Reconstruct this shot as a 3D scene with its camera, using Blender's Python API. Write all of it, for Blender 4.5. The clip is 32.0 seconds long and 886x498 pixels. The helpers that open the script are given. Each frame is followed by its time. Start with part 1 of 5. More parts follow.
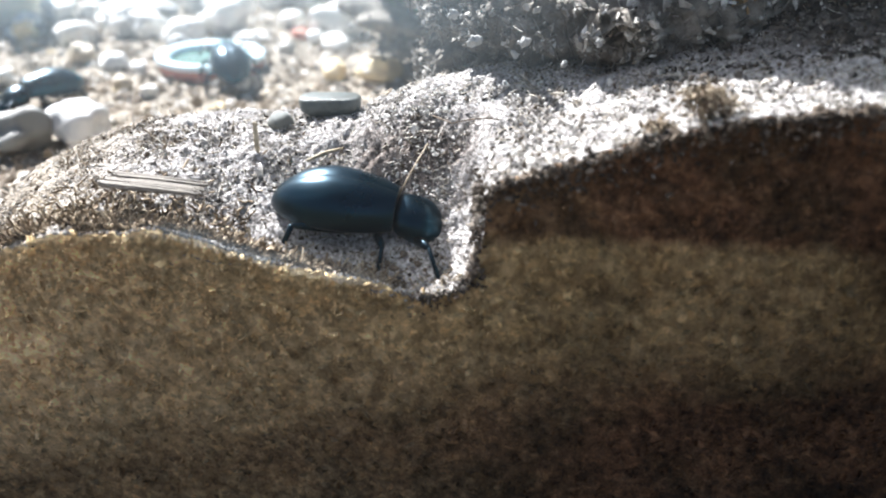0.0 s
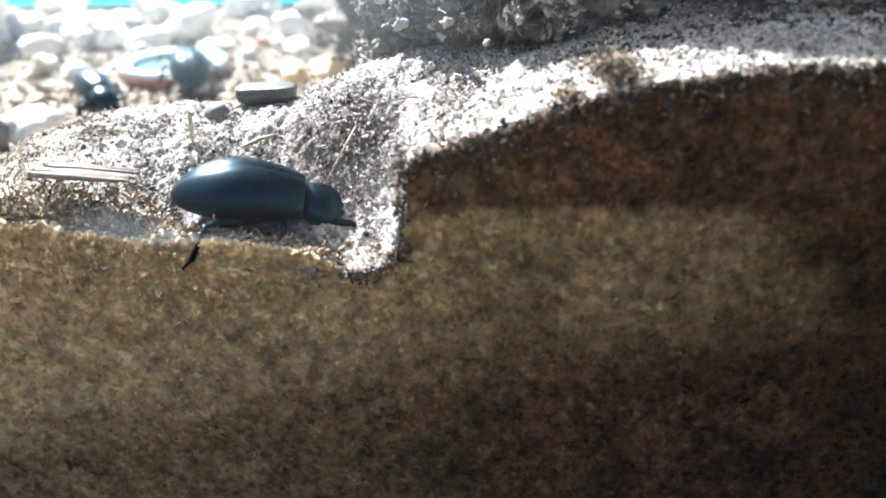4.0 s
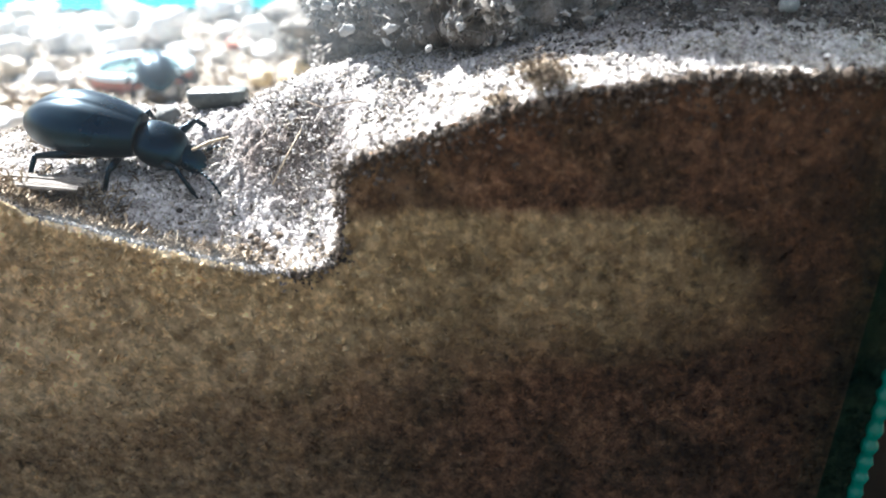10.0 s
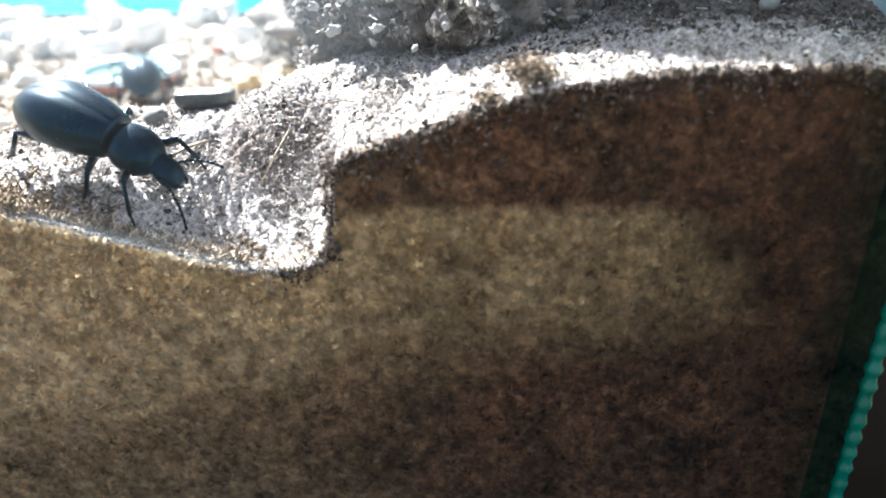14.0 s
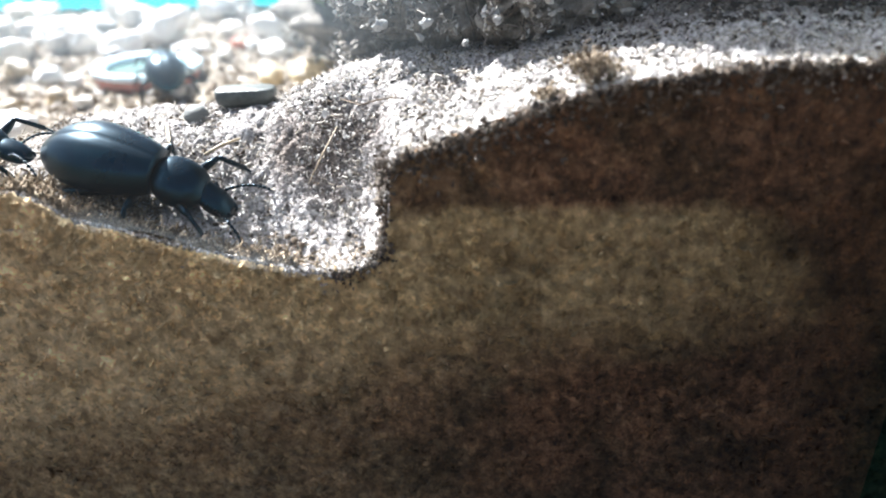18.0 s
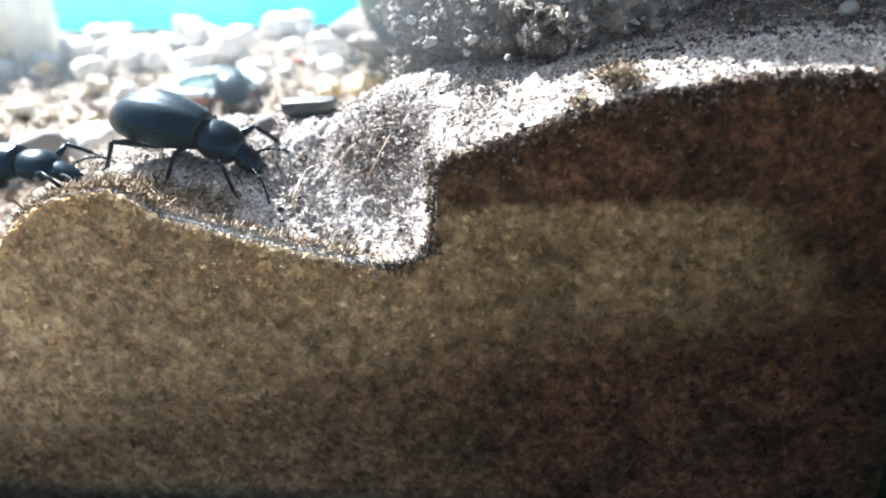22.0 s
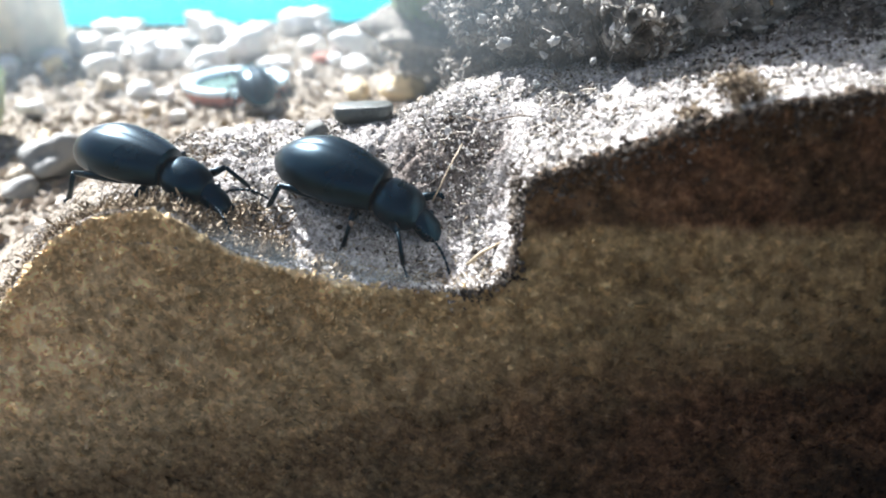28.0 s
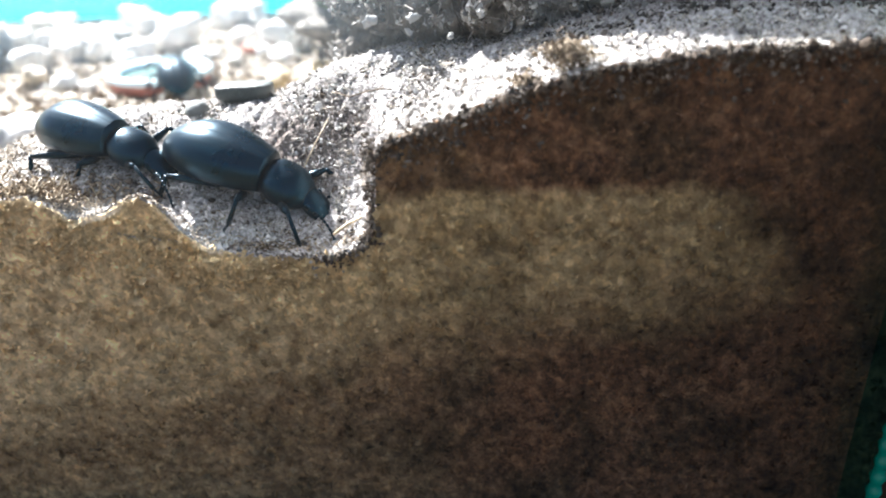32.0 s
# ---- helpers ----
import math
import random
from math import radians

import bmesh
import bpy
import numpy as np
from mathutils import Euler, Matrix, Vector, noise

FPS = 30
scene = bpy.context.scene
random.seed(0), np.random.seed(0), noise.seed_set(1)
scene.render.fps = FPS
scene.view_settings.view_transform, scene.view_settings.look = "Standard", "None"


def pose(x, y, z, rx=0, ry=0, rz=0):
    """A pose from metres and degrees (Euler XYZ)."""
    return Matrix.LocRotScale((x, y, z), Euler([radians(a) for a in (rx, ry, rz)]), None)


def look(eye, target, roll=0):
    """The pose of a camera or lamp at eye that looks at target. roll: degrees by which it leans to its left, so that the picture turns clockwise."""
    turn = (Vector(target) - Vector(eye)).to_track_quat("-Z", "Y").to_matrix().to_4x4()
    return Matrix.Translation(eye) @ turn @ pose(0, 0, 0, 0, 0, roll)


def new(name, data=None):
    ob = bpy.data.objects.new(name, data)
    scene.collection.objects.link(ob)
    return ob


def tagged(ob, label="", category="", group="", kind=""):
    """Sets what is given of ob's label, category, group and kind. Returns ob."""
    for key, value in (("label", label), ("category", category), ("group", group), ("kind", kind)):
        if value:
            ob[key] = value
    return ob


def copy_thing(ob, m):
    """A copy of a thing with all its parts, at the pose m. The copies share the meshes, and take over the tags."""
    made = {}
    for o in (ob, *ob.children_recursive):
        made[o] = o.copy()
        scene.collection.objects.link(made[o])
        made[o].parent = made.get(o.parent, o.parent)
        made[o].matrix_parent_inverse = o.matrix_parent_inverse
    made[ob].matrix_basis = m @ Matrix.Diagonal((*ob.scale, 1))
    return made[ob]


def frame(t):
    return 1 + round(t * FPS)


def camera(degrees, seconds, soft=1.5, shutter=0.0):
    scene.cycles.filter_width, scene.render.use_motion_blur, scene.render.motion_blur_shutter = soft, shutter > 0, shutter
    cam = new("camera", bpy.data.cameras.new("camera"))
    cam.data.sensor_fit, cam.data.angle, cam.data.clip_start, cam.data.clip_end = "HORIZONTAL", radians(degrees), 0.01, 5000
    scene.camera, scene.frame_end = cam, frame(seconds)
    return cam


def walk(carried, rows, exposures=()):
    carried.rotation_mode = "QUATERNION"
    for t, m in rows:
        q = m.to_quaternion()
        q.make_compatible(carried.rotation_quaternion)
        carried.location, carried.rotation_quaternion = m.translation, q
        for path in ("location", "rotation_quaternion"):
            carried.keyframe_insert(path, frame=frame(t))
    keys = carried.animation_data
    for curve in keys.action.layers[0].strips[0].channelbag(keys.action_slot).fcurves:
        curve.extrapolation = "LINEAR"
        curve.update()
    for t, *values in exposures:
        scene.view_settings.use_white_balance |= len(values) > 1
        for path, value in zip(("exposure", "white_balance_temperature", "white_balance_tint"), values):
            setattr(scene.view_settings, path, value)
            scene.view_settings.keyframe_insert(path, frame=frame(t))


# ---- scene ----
cam = camera(58.3, 32.0, 1.9)
METRES, EYE, TILT, LEAN, TURN = 0.165, 0.118, -30.0, 0.0, 5.0
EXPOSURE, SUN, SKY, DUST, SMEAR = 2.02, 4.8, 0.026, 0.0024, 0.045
cam.data.dof.use_dof, cam.data.dof.focus_distance, cam.data.dof.aperture_fstop = True, 0.135, 15.0
ROWS = [
    (0.0, 0.0, 0.0, 0.0, 0.0, 0.0, -0.0),
    (0.5, 0.0142, 0.0234, -0.0044, 0.68, -0.23, 0.29),
    (1.0, -0.0026, 0.0117, -0.0057, 0.08, -0.61, -0.16),
    (1.5, 0.0206, -0.0055, -0.0172, -0.48, 0.11, 0.39),
    (2.0, 0.0457, -0.0009, -0.0483, -1.03, 0.15, 1.29),
    (2.5, 0.0763, -0.0043, -0.0371, -1.52, 0.56, 1.63),
    (3.0, 0.0745, -0.0069, -0.0317, -1.17, 0.7, 1.66),
    (3.5, 0.0678, -0.0107, -0.035, -0.68, 0.83, 2.01),
    (4.0, 0.0621, -0.0098, -0.0354, -0.3, 0.97, 1.89),
    (4.5, 0.0642, -0.0046, -0.0337, -0.35, 0.95, 2.08),
    (6.5, 0.0708, -0.016, -0.0369, -0.6, 1.35, 2.51),
    (7.0, 0.0744, -0.0186, -0.0271, -0.5, 1.66, 2.43),
    (7.5, 0.0862, -0.0203, -0.0296, -0.53, 1.69, 2.34),
    (8.0, 0.0909, -0.0237, -0.0337, -0.68, 1.62, 2.28),
    (8.5, 0.096, -0.0318, -0.048, -0.88, 1.82, 2.65),
    (9.0, 0.0875, -0.0221, -0.0469, -0.6, 2.2, 2.46),
    (9.5, 0.0876, -0.0201, -0.0427, -1.2, 1.64, 2.03),
    (10.0, 0.1038, -0.0289, -0.0408, -1.35, 1.24, 1.89),
    (10.5, 0.1027, -0.0269, -0.0499, -1.07, 1.65, 2.34),
    (11.0, 0.0918, -0.0339, -0.0501, -1.38, 1.91, 2.61),
    (11.5, 0.0813, -0.0434, -0.0417, -1.52, 2.05, 2.7),
    (12.0, 0.0812, -0.0445, -0.0547, -1.68, 1.61, 2.85),
    (12.5, 0.0902, -0.0481, -0.0514, -2.38, 1.77, 2.44),
    (13.0, 0.1022, -0.0377, -0.0451, -2.42, 1.58, 2.19),
    (13.5, 0.1089, -0.0375, -0.0467, -2.37, 1.48, 2.39),
    (14.0, 0.1015, -0.0343, -0.0477, -2.33, 1.54, 2.47),
    (14.5, 0.0958, -0.04, -0.0381, -2.34, 1.84, 2.71),
    (16.5, 0.0775, 0.0087, -0.0297, -3.14, 1.78, 2.45),
    (17.0, 0.0709, 0.004, -0.0341, -2.21, 1.54, 2.78),
    (17.5, 0.052, -0.0027, -0.0285, -2.53, 1.51, 2.63),
    (18.0, 0.0557, -0.0156, -0.0378, -1.99, 1.0, 2.84),
    (18.5, 0.0476, -0.041, -0.0337, -1.64, 1.88, 2.7),
    (19.0, 0.0511, -0.0681, -0.0324, -1.69, 2.08, 2.26),
    (19.5, 0.0821, -0.0792, -0.0532, -0.8, 2.11, 3.23),
    (20.0, 0.0896, -0.0896, -0.0687, 0.04, 1.78, 3.12),
    (20.5, 0.0873, -0.0812, -0.061, 0.64, 2.03, 2.74),
    (21.0, 0.0681, -0.0716, -0.0424, 0.44, 2.04, 2.4),
    (21.5, 0.0561, -0.0871, -0.0525, 1.0, 2.16, 2.32),
    (22.0, 0.0618, -0.0922, -0.0608, 1.71, 2.24, 2.26),
    (22.5, 0.066, -0.0786, -0.0606, 1.91, 2.25, 2.64),
    (23.0, 0.0643, -0.0603, -0.0699, 1.07, 1.74, 2.55),
    (23.5, 0.0589, -0.0475, -0.0564, 1.4, 1.74, 2.62),
    (24.0, 0.0221, -0.037, -0.0423, 1.62, 2.04, 2.35),
    (24.5, -0.0119, -0.036, -0.0372, 2.1, 2.16, 2.12),
    (25.0, -0.0251, -0.0302, -0.0329, 1.88, 2.01, 1.74),
    (25.5, -0.0262, -0.0214, -0.0272, 2.15, 2.14, 1.7),
    (27.5, -0.0231, -0.0074, -0.0364, 1.57, 1.92, 1.56),
    (28.0, -0.0219, -0.0132, -0.0293, 1.21, 2.03, 1.93),
    (28.5, -0.0005, -0.0208, -0.0323, 0.77, 1.88, 1.74),
    (29.0, 0.0251, -0.024, -0.0303, 0.4, 1.8, 1.79),
    (29.5, 0.0525, -0.0338, -0.033, 0.06, 1.84, 2.14),
    (30.0, 0.0661, -0.0478, -0.0374, -0.09, 1.89, 2.3),
    (30.5, 0.0763, -0.0566, -0.0423, -0.04, 1.88, 2.42),
    (31.0, 0.0824, -0.0579, -0.0464, -0.3, 1.74, 2.81),
    (31.5, 0.0856, -0.0617, -0.0551, -1.51, 1.51, 2.88),
    (32.0, 0.0867, -0.0457, -0.0644, -0.49, 1.72, 3.28),
]
walk(cam, [(t, pose(0, 0, EYE, TILT, LEAN, TURN) @ pose(METRES * x, METRES * y, METRES * z, 90 + pitch, roll, yaw)) for t, x, y, z, yaw, pitch, roll in ROWS],
     exposures=[(t, EXPOSURE + s, 6200, 9) for t, s in ((0.0, 0.0), (1.0, 0.1), (2.0, 0.38), (3.0, 0.48), (4.0, 0.42), (9.0, 0.54), (14.0, 0.76), (19.0, 0.35), (21.0, 0.48), (23.0, 0.48), (24.0, 0.30), (25.0, 0.10), (28.0, 0.08), (30.0, 0.28), (32.0, 0.66))])

# ---- world and sun ----
SUN_ELEVATION, SUN_AZIMUTH = 42.0, -38.0  # azimuth: degrees from straight behind the tank, minus to the left
world = bpy.data.worlds.new("sky")
scene.world = world
world.use_nodes = True
sky = world.node_tree.nodes.new("ShaderNodeTexSky")
sky.sky_type, sky.sun_disc = "NISHITA", False
sky.sun_elevation, sky.sun_rotation = radians(SUN_ELEVATION), radians(SUN_AZIMUTH)
world.node_tree.links.new(sky.outputs["Color"], world.node_tree.nodes["Background"].inputs["Color"])
world.node_tree.nodes["Background"].inputs["Strength"].default_value = SKY
sun = new("sun", bpy.data.lights.new("sun", "SUN"))
sun.data.energy, sun.data.angle, sun.data.color = SUN, radians(0.6), (1.0, 0.985, 0.975)
sun_from = Vector((math.sin(radians(SUN_AZIMUTH)) * math.cos(radians(SUN_ELEVATION)), math.cos(radians(SUN_AZIMUTH)) * math.cos(radians(SUN_ELEVATION)), math.sin(radians(SUN_ELEVATION))))
sun.matrix_basis = look(sun_from, (0, 0, 0))


# ---- materials ----
def material(name, rough=0.8):
    m = bpy.data.materials.new(name)
    m.use_nodes = True
    nt = m.node_tree
    b = nt.nodes["Principled BSDF"]
    b.inputs["Roughness"].default_value = rough
    return m, nt, b


def node(nt, kind, links=(), **values):
    n = nt.nodes.new("ShaderNode" + kind)
    for key, value in values.items():
        n.inputs[key.replace("_", " ")].default_value = value
    for socket, source in links:
        nt.links.new(source, n.inputs[socket])
    return n


def coords(nt):
    return node(nt, "TexCoord").outputs["Object"]


def grain(nt, at, scale, detail=4, rough=0.6):
    return node(nt, "TexNoise", [("Vector", at)], Scale=scale, Detail=detail, Roughness=rough).outputs["Fac"]


def ramp(nt, fac, stops):
    n = node(nt, "ValToRGB", [("Fac", fac)])
    e = n.color_ramp.elements
    while len(e) < len(stops):
        e.new(0.5)
    for el, (p, c) in zip(e, stops):
        el.position, el.color = p, (*c, 1)
    return n.outputs["Color"]


def mix(nt, fac, a, b, how="MIX"):
    n = nt.nodes.new("ShaderNodeMix")
    n.data_type, n.blend_type = "RGBA", how
    for i, v in ((0, fac), (6, a), (7, b)):
        if isinstance(v, (float, int)):
            n.inputs[i].default_value = v
        elif isinstance(v, tuple):
            n.inputs[i].default_value = (*v, 1)
        else:
            nt.links.new(v, n.inputs[i])
    return n.outputs[2]


def math_node(nt, op, a, b=0.0, clamp=False):
    n = nt.nodes.new("ShaderNodeMath")
    n.operation, n.use_clamp = op, clamp
    for i, v in ((0, a), (1, b)):
        if isinstance(v, (float, int)):
            n.inputs[i].default_value = v
        else:
            nt.links.new(v, n.inputs[i])
    return n.outputs[0]


def bump(nt, b, height, strength, distance):
    n = node(nt, "Bump", [("Height", height)], Strength=strength, Distance=distance)
    nt.links.new(n.outputs["Normal"], b.inputs["Normal"])


def paint(nt, b, colour):
    nt.links.new(colour, b.inputs["Base Color"])


def soil_dry():
    """Dry, dusty surface of the soil: grey-mauve grains near the glass, browner sand towards the gravel."""
    m, nt, b = material("dry_soil", 0.95)
    at = coords(nt)
    fine = grain(nt, at, 1300, 3, 0.7)
    mid = grain(nt, at, 260, 4, 0.65)
    grey = ramp(nt, fine, [(0.28, (.07, .06, .055)), (0.41, (.27, .245, .23)), (0.54, (.47, .445, .43)), (0.72, (.70, .68, .665))])
    tan = ramp(nt, fine, [(0.30, (.10, .080, .060)), (0.45, (.30, .255, .20)), (0.60, (.45, .395, .325)), (0.75, (.66, .61, .54))])
    axes = node(nt, "SeparateXYZ", [("Vector", at)])
    back = math_node(nt, "MULTIPLY", math_node(nt, "SUBTRACT", axes.outputs["Y"], 0.142), 34.0)
    left = math_node(nt, "MULTIPLY", math_node(nt, "SUBTRACT", -0.058, axes.outputs["X"]), 45.0)
    to_tan = math_node(nt, "ADD", math_node(nt, "MAXIMUM", back, left), math_node(nt, "SUBTRACT", mid, 0.5), clamp=True)
    c = mix(nt, to_tan, grey, tan)
    # darker colour towards the right and back of the slope
    slope_x = math_node(nt, "MULTIPLY", math_node(nt, "SUBTRACT", axes.outputs["X"], 0.022), 45.0, clamp=True)
    slope_y = math_node(nt, "MULTIPLY", math_node(nt, "SUBTRACT", axes.outputs["Y"], math_node(nt, "SUBTRACT", 0.1195, math_node(nt, "MULTIPLY", axes.outputs["X"], 0.10))), 150.0, clamp=True)
    dark_slope = math_node(nt, "MULTIPLY", math_node(nt, "MULTIPLY", slope_x, slope_y), math_node(nt, "ADD", mid, 0.35), clamp=True)
    c = mix(nt, dark_slope, c, ramp(nt, fine, [(0.32, (.016, .012, .009)), (0.48, (.055, .043, .034)), (0.62, (.105, .086, .070)), (0.78, (.21, .18, .155))]))
    # shade of the hollows in the pit slope, painted as a darker patch
    across = math_node(nt, "DIVIDE", math_node(nt, "ADD", axes.outputs["X"], 0.017), 0.0135)
    along = math_node(nt, "DIVIDE", math_node(nt, "SUBTRACT", axes.outputs["Y"], 0.1205), 0.0105)
    away = math_node(nt, "SQRT", math_node(nt, "ADD", math_node(nt, "MULTIPLY", across, across), math_node(nt, "MULTIPLY", along, along)))
    hollow_shade = math_node(nt, "MULTIPLY", math_node(nt, "SUBTRACT", math_node(nt, "ADD", 1.0, math_node(nt, "MULTIPLY", math_node(nt, "SUBTRACT", grain(nt, at, 130, 5), 0.5), 2.6)), away), 1.6, clamp=True)
    c = mix(nt, hollow_shade, c, mix(nt, 1.0, c, (.46, .40, .36), "MULTIPLY"))
    c = mix(nt, 1.0, c, ramp(nt, mid, [(0.30, (.74, .72, .70)), (0.58, (1, 1, 1))]), "MULTIPLY")
    paint(nt, b, c)
    bump(nt, b, math_node(nt, "ADD", fine, mid), 1.0, 0.0012)
    return m


def soil_damp(name, loose=False):
    """Soil pressed against the glass: dark and damp, with a lighter olive-grey band across its middle."""
    m, nt, b = material(name, 0.85)
    at = coords(nt)
    fine = grain(nt, at, 480, 8, 0.78)
    mid = grain(nt, at, 170, 6, 0.68)
    big = grain(nt, at, 38, 4, 0.6)
    damp = ramp(nt, fine, [(0.36, (.018, .010, .006)), (0.46, (.043, .024, .013)), (0.56, (.080, .046, .025)), (0.70, (.16, .100, .058))])
    rusty = ramp(nt, fine, [(0.36, (.030, .013, .007)), (0.48, (.105, .052, .029)), (0.60, (.185, .098, .056)), (0.74, (.33, .21, .13))])
    humps = grain(nt, at, 75, 3, 0.55)
    damp = mix(nt, ramp(nt, humps, [(0.38, (0, 0, 0)), (0.55, (1, 1, 1))]), damp, rusty)
    # colours of the lighter olive band
    dust = ramp(nt, fine, [(0.32, (.205, .148, .078)), (0.46, (.285, .205, .112)), (0.58, (.360, .268, .152)), (0.74, (.48, .375, .23))])
    axes = node(nt, "SeparateXYZ", [("Vector", at)])
    x, z = axes.outputs["X"], axes.outputs["Z"]
    wob = math_node(nt, "MULTIPLY", math_node(nt, "SUBTRACT", big, 0.5), 0.020)
    wob2 = math_node(nt, "MULTIPLY", math_node(nt, "SUBTRACT", mid, 0.5), 0.008)
    # lower border of the olive band climbs to the right, its upper border is level, its right end slants
    low = math_node(nt, "ADD", math_node(nt, "ADD", math_node(nt, "MULTIPLY", x, 0.22), 0.0262), math_node(nt, "ADD", wob, wob2))
    above = math_node(nt, "MULTIPLY", math_node(nt, "SUBTRACT", z, low), 62.0, clamp=True)
    below = math_node(nt, "MULTIPLY", math_node(nt, "SUBTRACT", math_node(nt, "ADD", 0.0642, math_node(nt, "MULTIPLY", wob2, 0.55)), z), 380.0, clamp=True)
    side = math_node(nt, "ADD", math_node(nt, "MULTIPLY", z, -0.75), math_node(nt, "ADD", 0.1005, wob2))
    ends = math_node(nt, "MULTIPLY", math_node(nt, "SUBTRACT", side, x), 160.0, clamp=True)
    leftward = math_node(nt, "MULTIPLY", math_node(nt, "SUBTRACT", -0.006, x), 400.0, clamp=True)
    body = math_node(nt, "MULTIPLY", math_node(nt, "MULTIPLY", above, ends), math_node(nt, "MAXIMUM", below, leftward))
    patchy = math_node(nt, "MULTIPLY", body, math_node(nt, "ADD", math_node(nt, "MULTIPLY", mid, 0.9), 0.42), clamp=True)
    # colour lightens towards the left, and below it towards the lower left
    dry = ramp(nt, fine, [(0.30, (.51, .375, .230)), (0.50, (.63, .475, .300)), (0.70, (.71, .560, .375))])
    left_pale = math_node(nt, "MULTIPLY", math_node(nt, "SUBTRACT", math_node(nt, "ADD", 0.012, wob), x), 11.0, clamp=True)
    sandy = ramp(nt, fine, [(0.34, (.155, .100, .058)), (0.48, (.25, .165, .096)), (0.62, (.34, .24, .145)), (0.76, (.43, .32, .205))])
    low_left = math_node(nt, "MULTIPLY", math_node(nt, "SUBTRACT", math_node(nt, "ADD", 0.022, math_node(nt, "MULTIPLY", wob, 1.6)), x), 14.0, clamp=True)
    damp = mix(nt, low_left, damp, sandy)
    c = mix(nt, patchy, damp, mix(nt, left_pale, dust, dry))
    # vignette-like dimming towards the right end, multiplied into the soil colour
    right_dim = math_node(nt, "MULTIPLY", math_node(nt, "SUBTRACT", x, math_node(nt, "ADD", 0.038, math_node(nt, "MULTIPLY", wob, 1.5))), 32.0, clamp=True)
    c = mix(nt, right_dim, c, mix(nt, 1.0, c, (.54, .50, .45), "MULTIPLY"))
    blotch = grain(nt, at, 105, 5, 0.62)
    c = mix(nt, 1.0, c, ramp(nt, blotch, [(0.34, (.78, .77, .75)), (0.50, (1, 1, 1)), (0.66, (1.12, 1.10, 1.06))]), "MULTIPLY")
    cells = nt.nodes.new("ShaderNodeTexVoronoi")
    cells.inputs["Scale"].default_value = 950.0
    wander = node(nt, "TexNoise", [("Vector", at)], Scale=700.0, Detail=2).outputs["Color"]
    bent = nt.nodes.new("ShaderNodeVectorMath")
    bent.operation = "MULTIPLY_ADD"
    bent.inputs[1].default_value = (.0016, .0016, .0016)
    nt.links.new(wander, bent.inputs[0])
    nt.links.new(at, bent.inputs[2])
    nt.links.new(bent.outputs["Vector"], cells.inputs["Vector"])
    clods = nt.nodes.new("ShaderNodeTexVoronoi")
    clods.inputs["Scale"].default_value = 420.0
    nt.links.new(bent.outputs["Vector"], clods.inputs["Vector"])
    lump = node(nt, "SeparateColor", [("Color", clods.outputs["Color"])]).outputs[0]
    c = mix(nt, 1.0, c, ramp(nt, lump, [(0.0, (1.15, 1.12, 1.08)), (0.5, (1.42, 1.42, 1.40)), (1.0, (1.62, 1.60, 1.55))]), "MULTIPLY")
    c = mix(nt, 1.0, c, ramp(nt, clods.outputs["Distance"], [(0.3, (1, 1, 1)), (0.8, (.78, .77, .75))]), "MULTIPLY")
    speck = node(nt, "SeparateColor", [("Color", cells.outputs["Color"])]).outputs[0]
    c = mix(nt, 1.0, c, ramp(nt, speck, [(0.0, (.70, .67, .65)), (0.35, (.95, .93, .90)), (0.8, (1.1, 1.08, 1.05)), (1.0, (1.4, 1.35, 1.25))]), "MULTIPLY")
    c = mix(nt, 1.0, c, ramp(nt, mid, [(0.36, (1.05, 1.07, 1.00)), (0.58, (1.37, 1.44, 1.41))]), "MULTIPLY")
    if loose:
        each = node(nt, "NewGeometry").outputs["Random Per Island"]
        c = mix(nt, 1.0, c, ramp(nt, each, [(0.0, (.80, .79, .78)), (0.3, (.98, .98, .97)), (0.75, (1.10, 1.10, 1.08)), (1.0, (1.30, 1.28, 1.24))]), "MULTIPLY")
    paint(nt, b, c)
    bump(nt, b, math_node(nt, "SUBTRACT", math_node(nt, "ADD", fine, mid), math_node(nt, "MULTIPLY", clods.outputs["Distance"], 0.8)), 0.9, 0.0010)
    return m


def island_mix(name, stops, rough=0.9, scale=900, depth=0.0004):
    """Loose pieces: each has a colour of its own, with grain on it."""
    m, nt, b = material(name, rough)
    at = coords(nt)
    each = node(nt, "NewGeometry").outputs["Random Per Island"]
    fine = grain(nt, at, scale, 3)
    c = mix(nt, 1.0, ramp(nt, each, stops), ramp(nt, fine, [(0.3, (.6, .58, .55)), (0.65, (1, 1, 1))]), "MULTIPLY")
    paint(nt, b, c)
    bump(nt, b, fine, 0.6, depth)
    return m


def stone(name, dark, light, rough=0.6, scale=160):
    m, nt, b = material(name, rough)
    at = coords(nt)
    own = node(nt, "ObjectInfo").outputs["Random"]
    shifted = node(nt, "VectorMath", [(0, at)])
    nt.links.new(own, shifted.inputs[1])
    v = shifted.outputs["Vector"]
    veins, fine = grain(nt, v, scale, 6, 0.65), grain(nt, v, scale * 7, 3)
    c = ramp(nt, veins, [(0.32, dark), (0.55, light), (0.75, tuple(min(1, k * 1.12) for k in light))])
    c = mix(nt, 0.35, c, ramp(nt, fine, [(0.35, tuple(k * .6 for k in dark)), (0.6, light)]))
    c = mix(nt, 1.0, c, ramp(nt, own, [(0.0, (.86, .84, .80)), (1.0, (1, 1, 1))]), "MULTIPLY")
    paint(nt, b, c)
    bump(nt, b, math_node(nt, "ADD", veins, fine), 0.35, 0.0006)
    return m


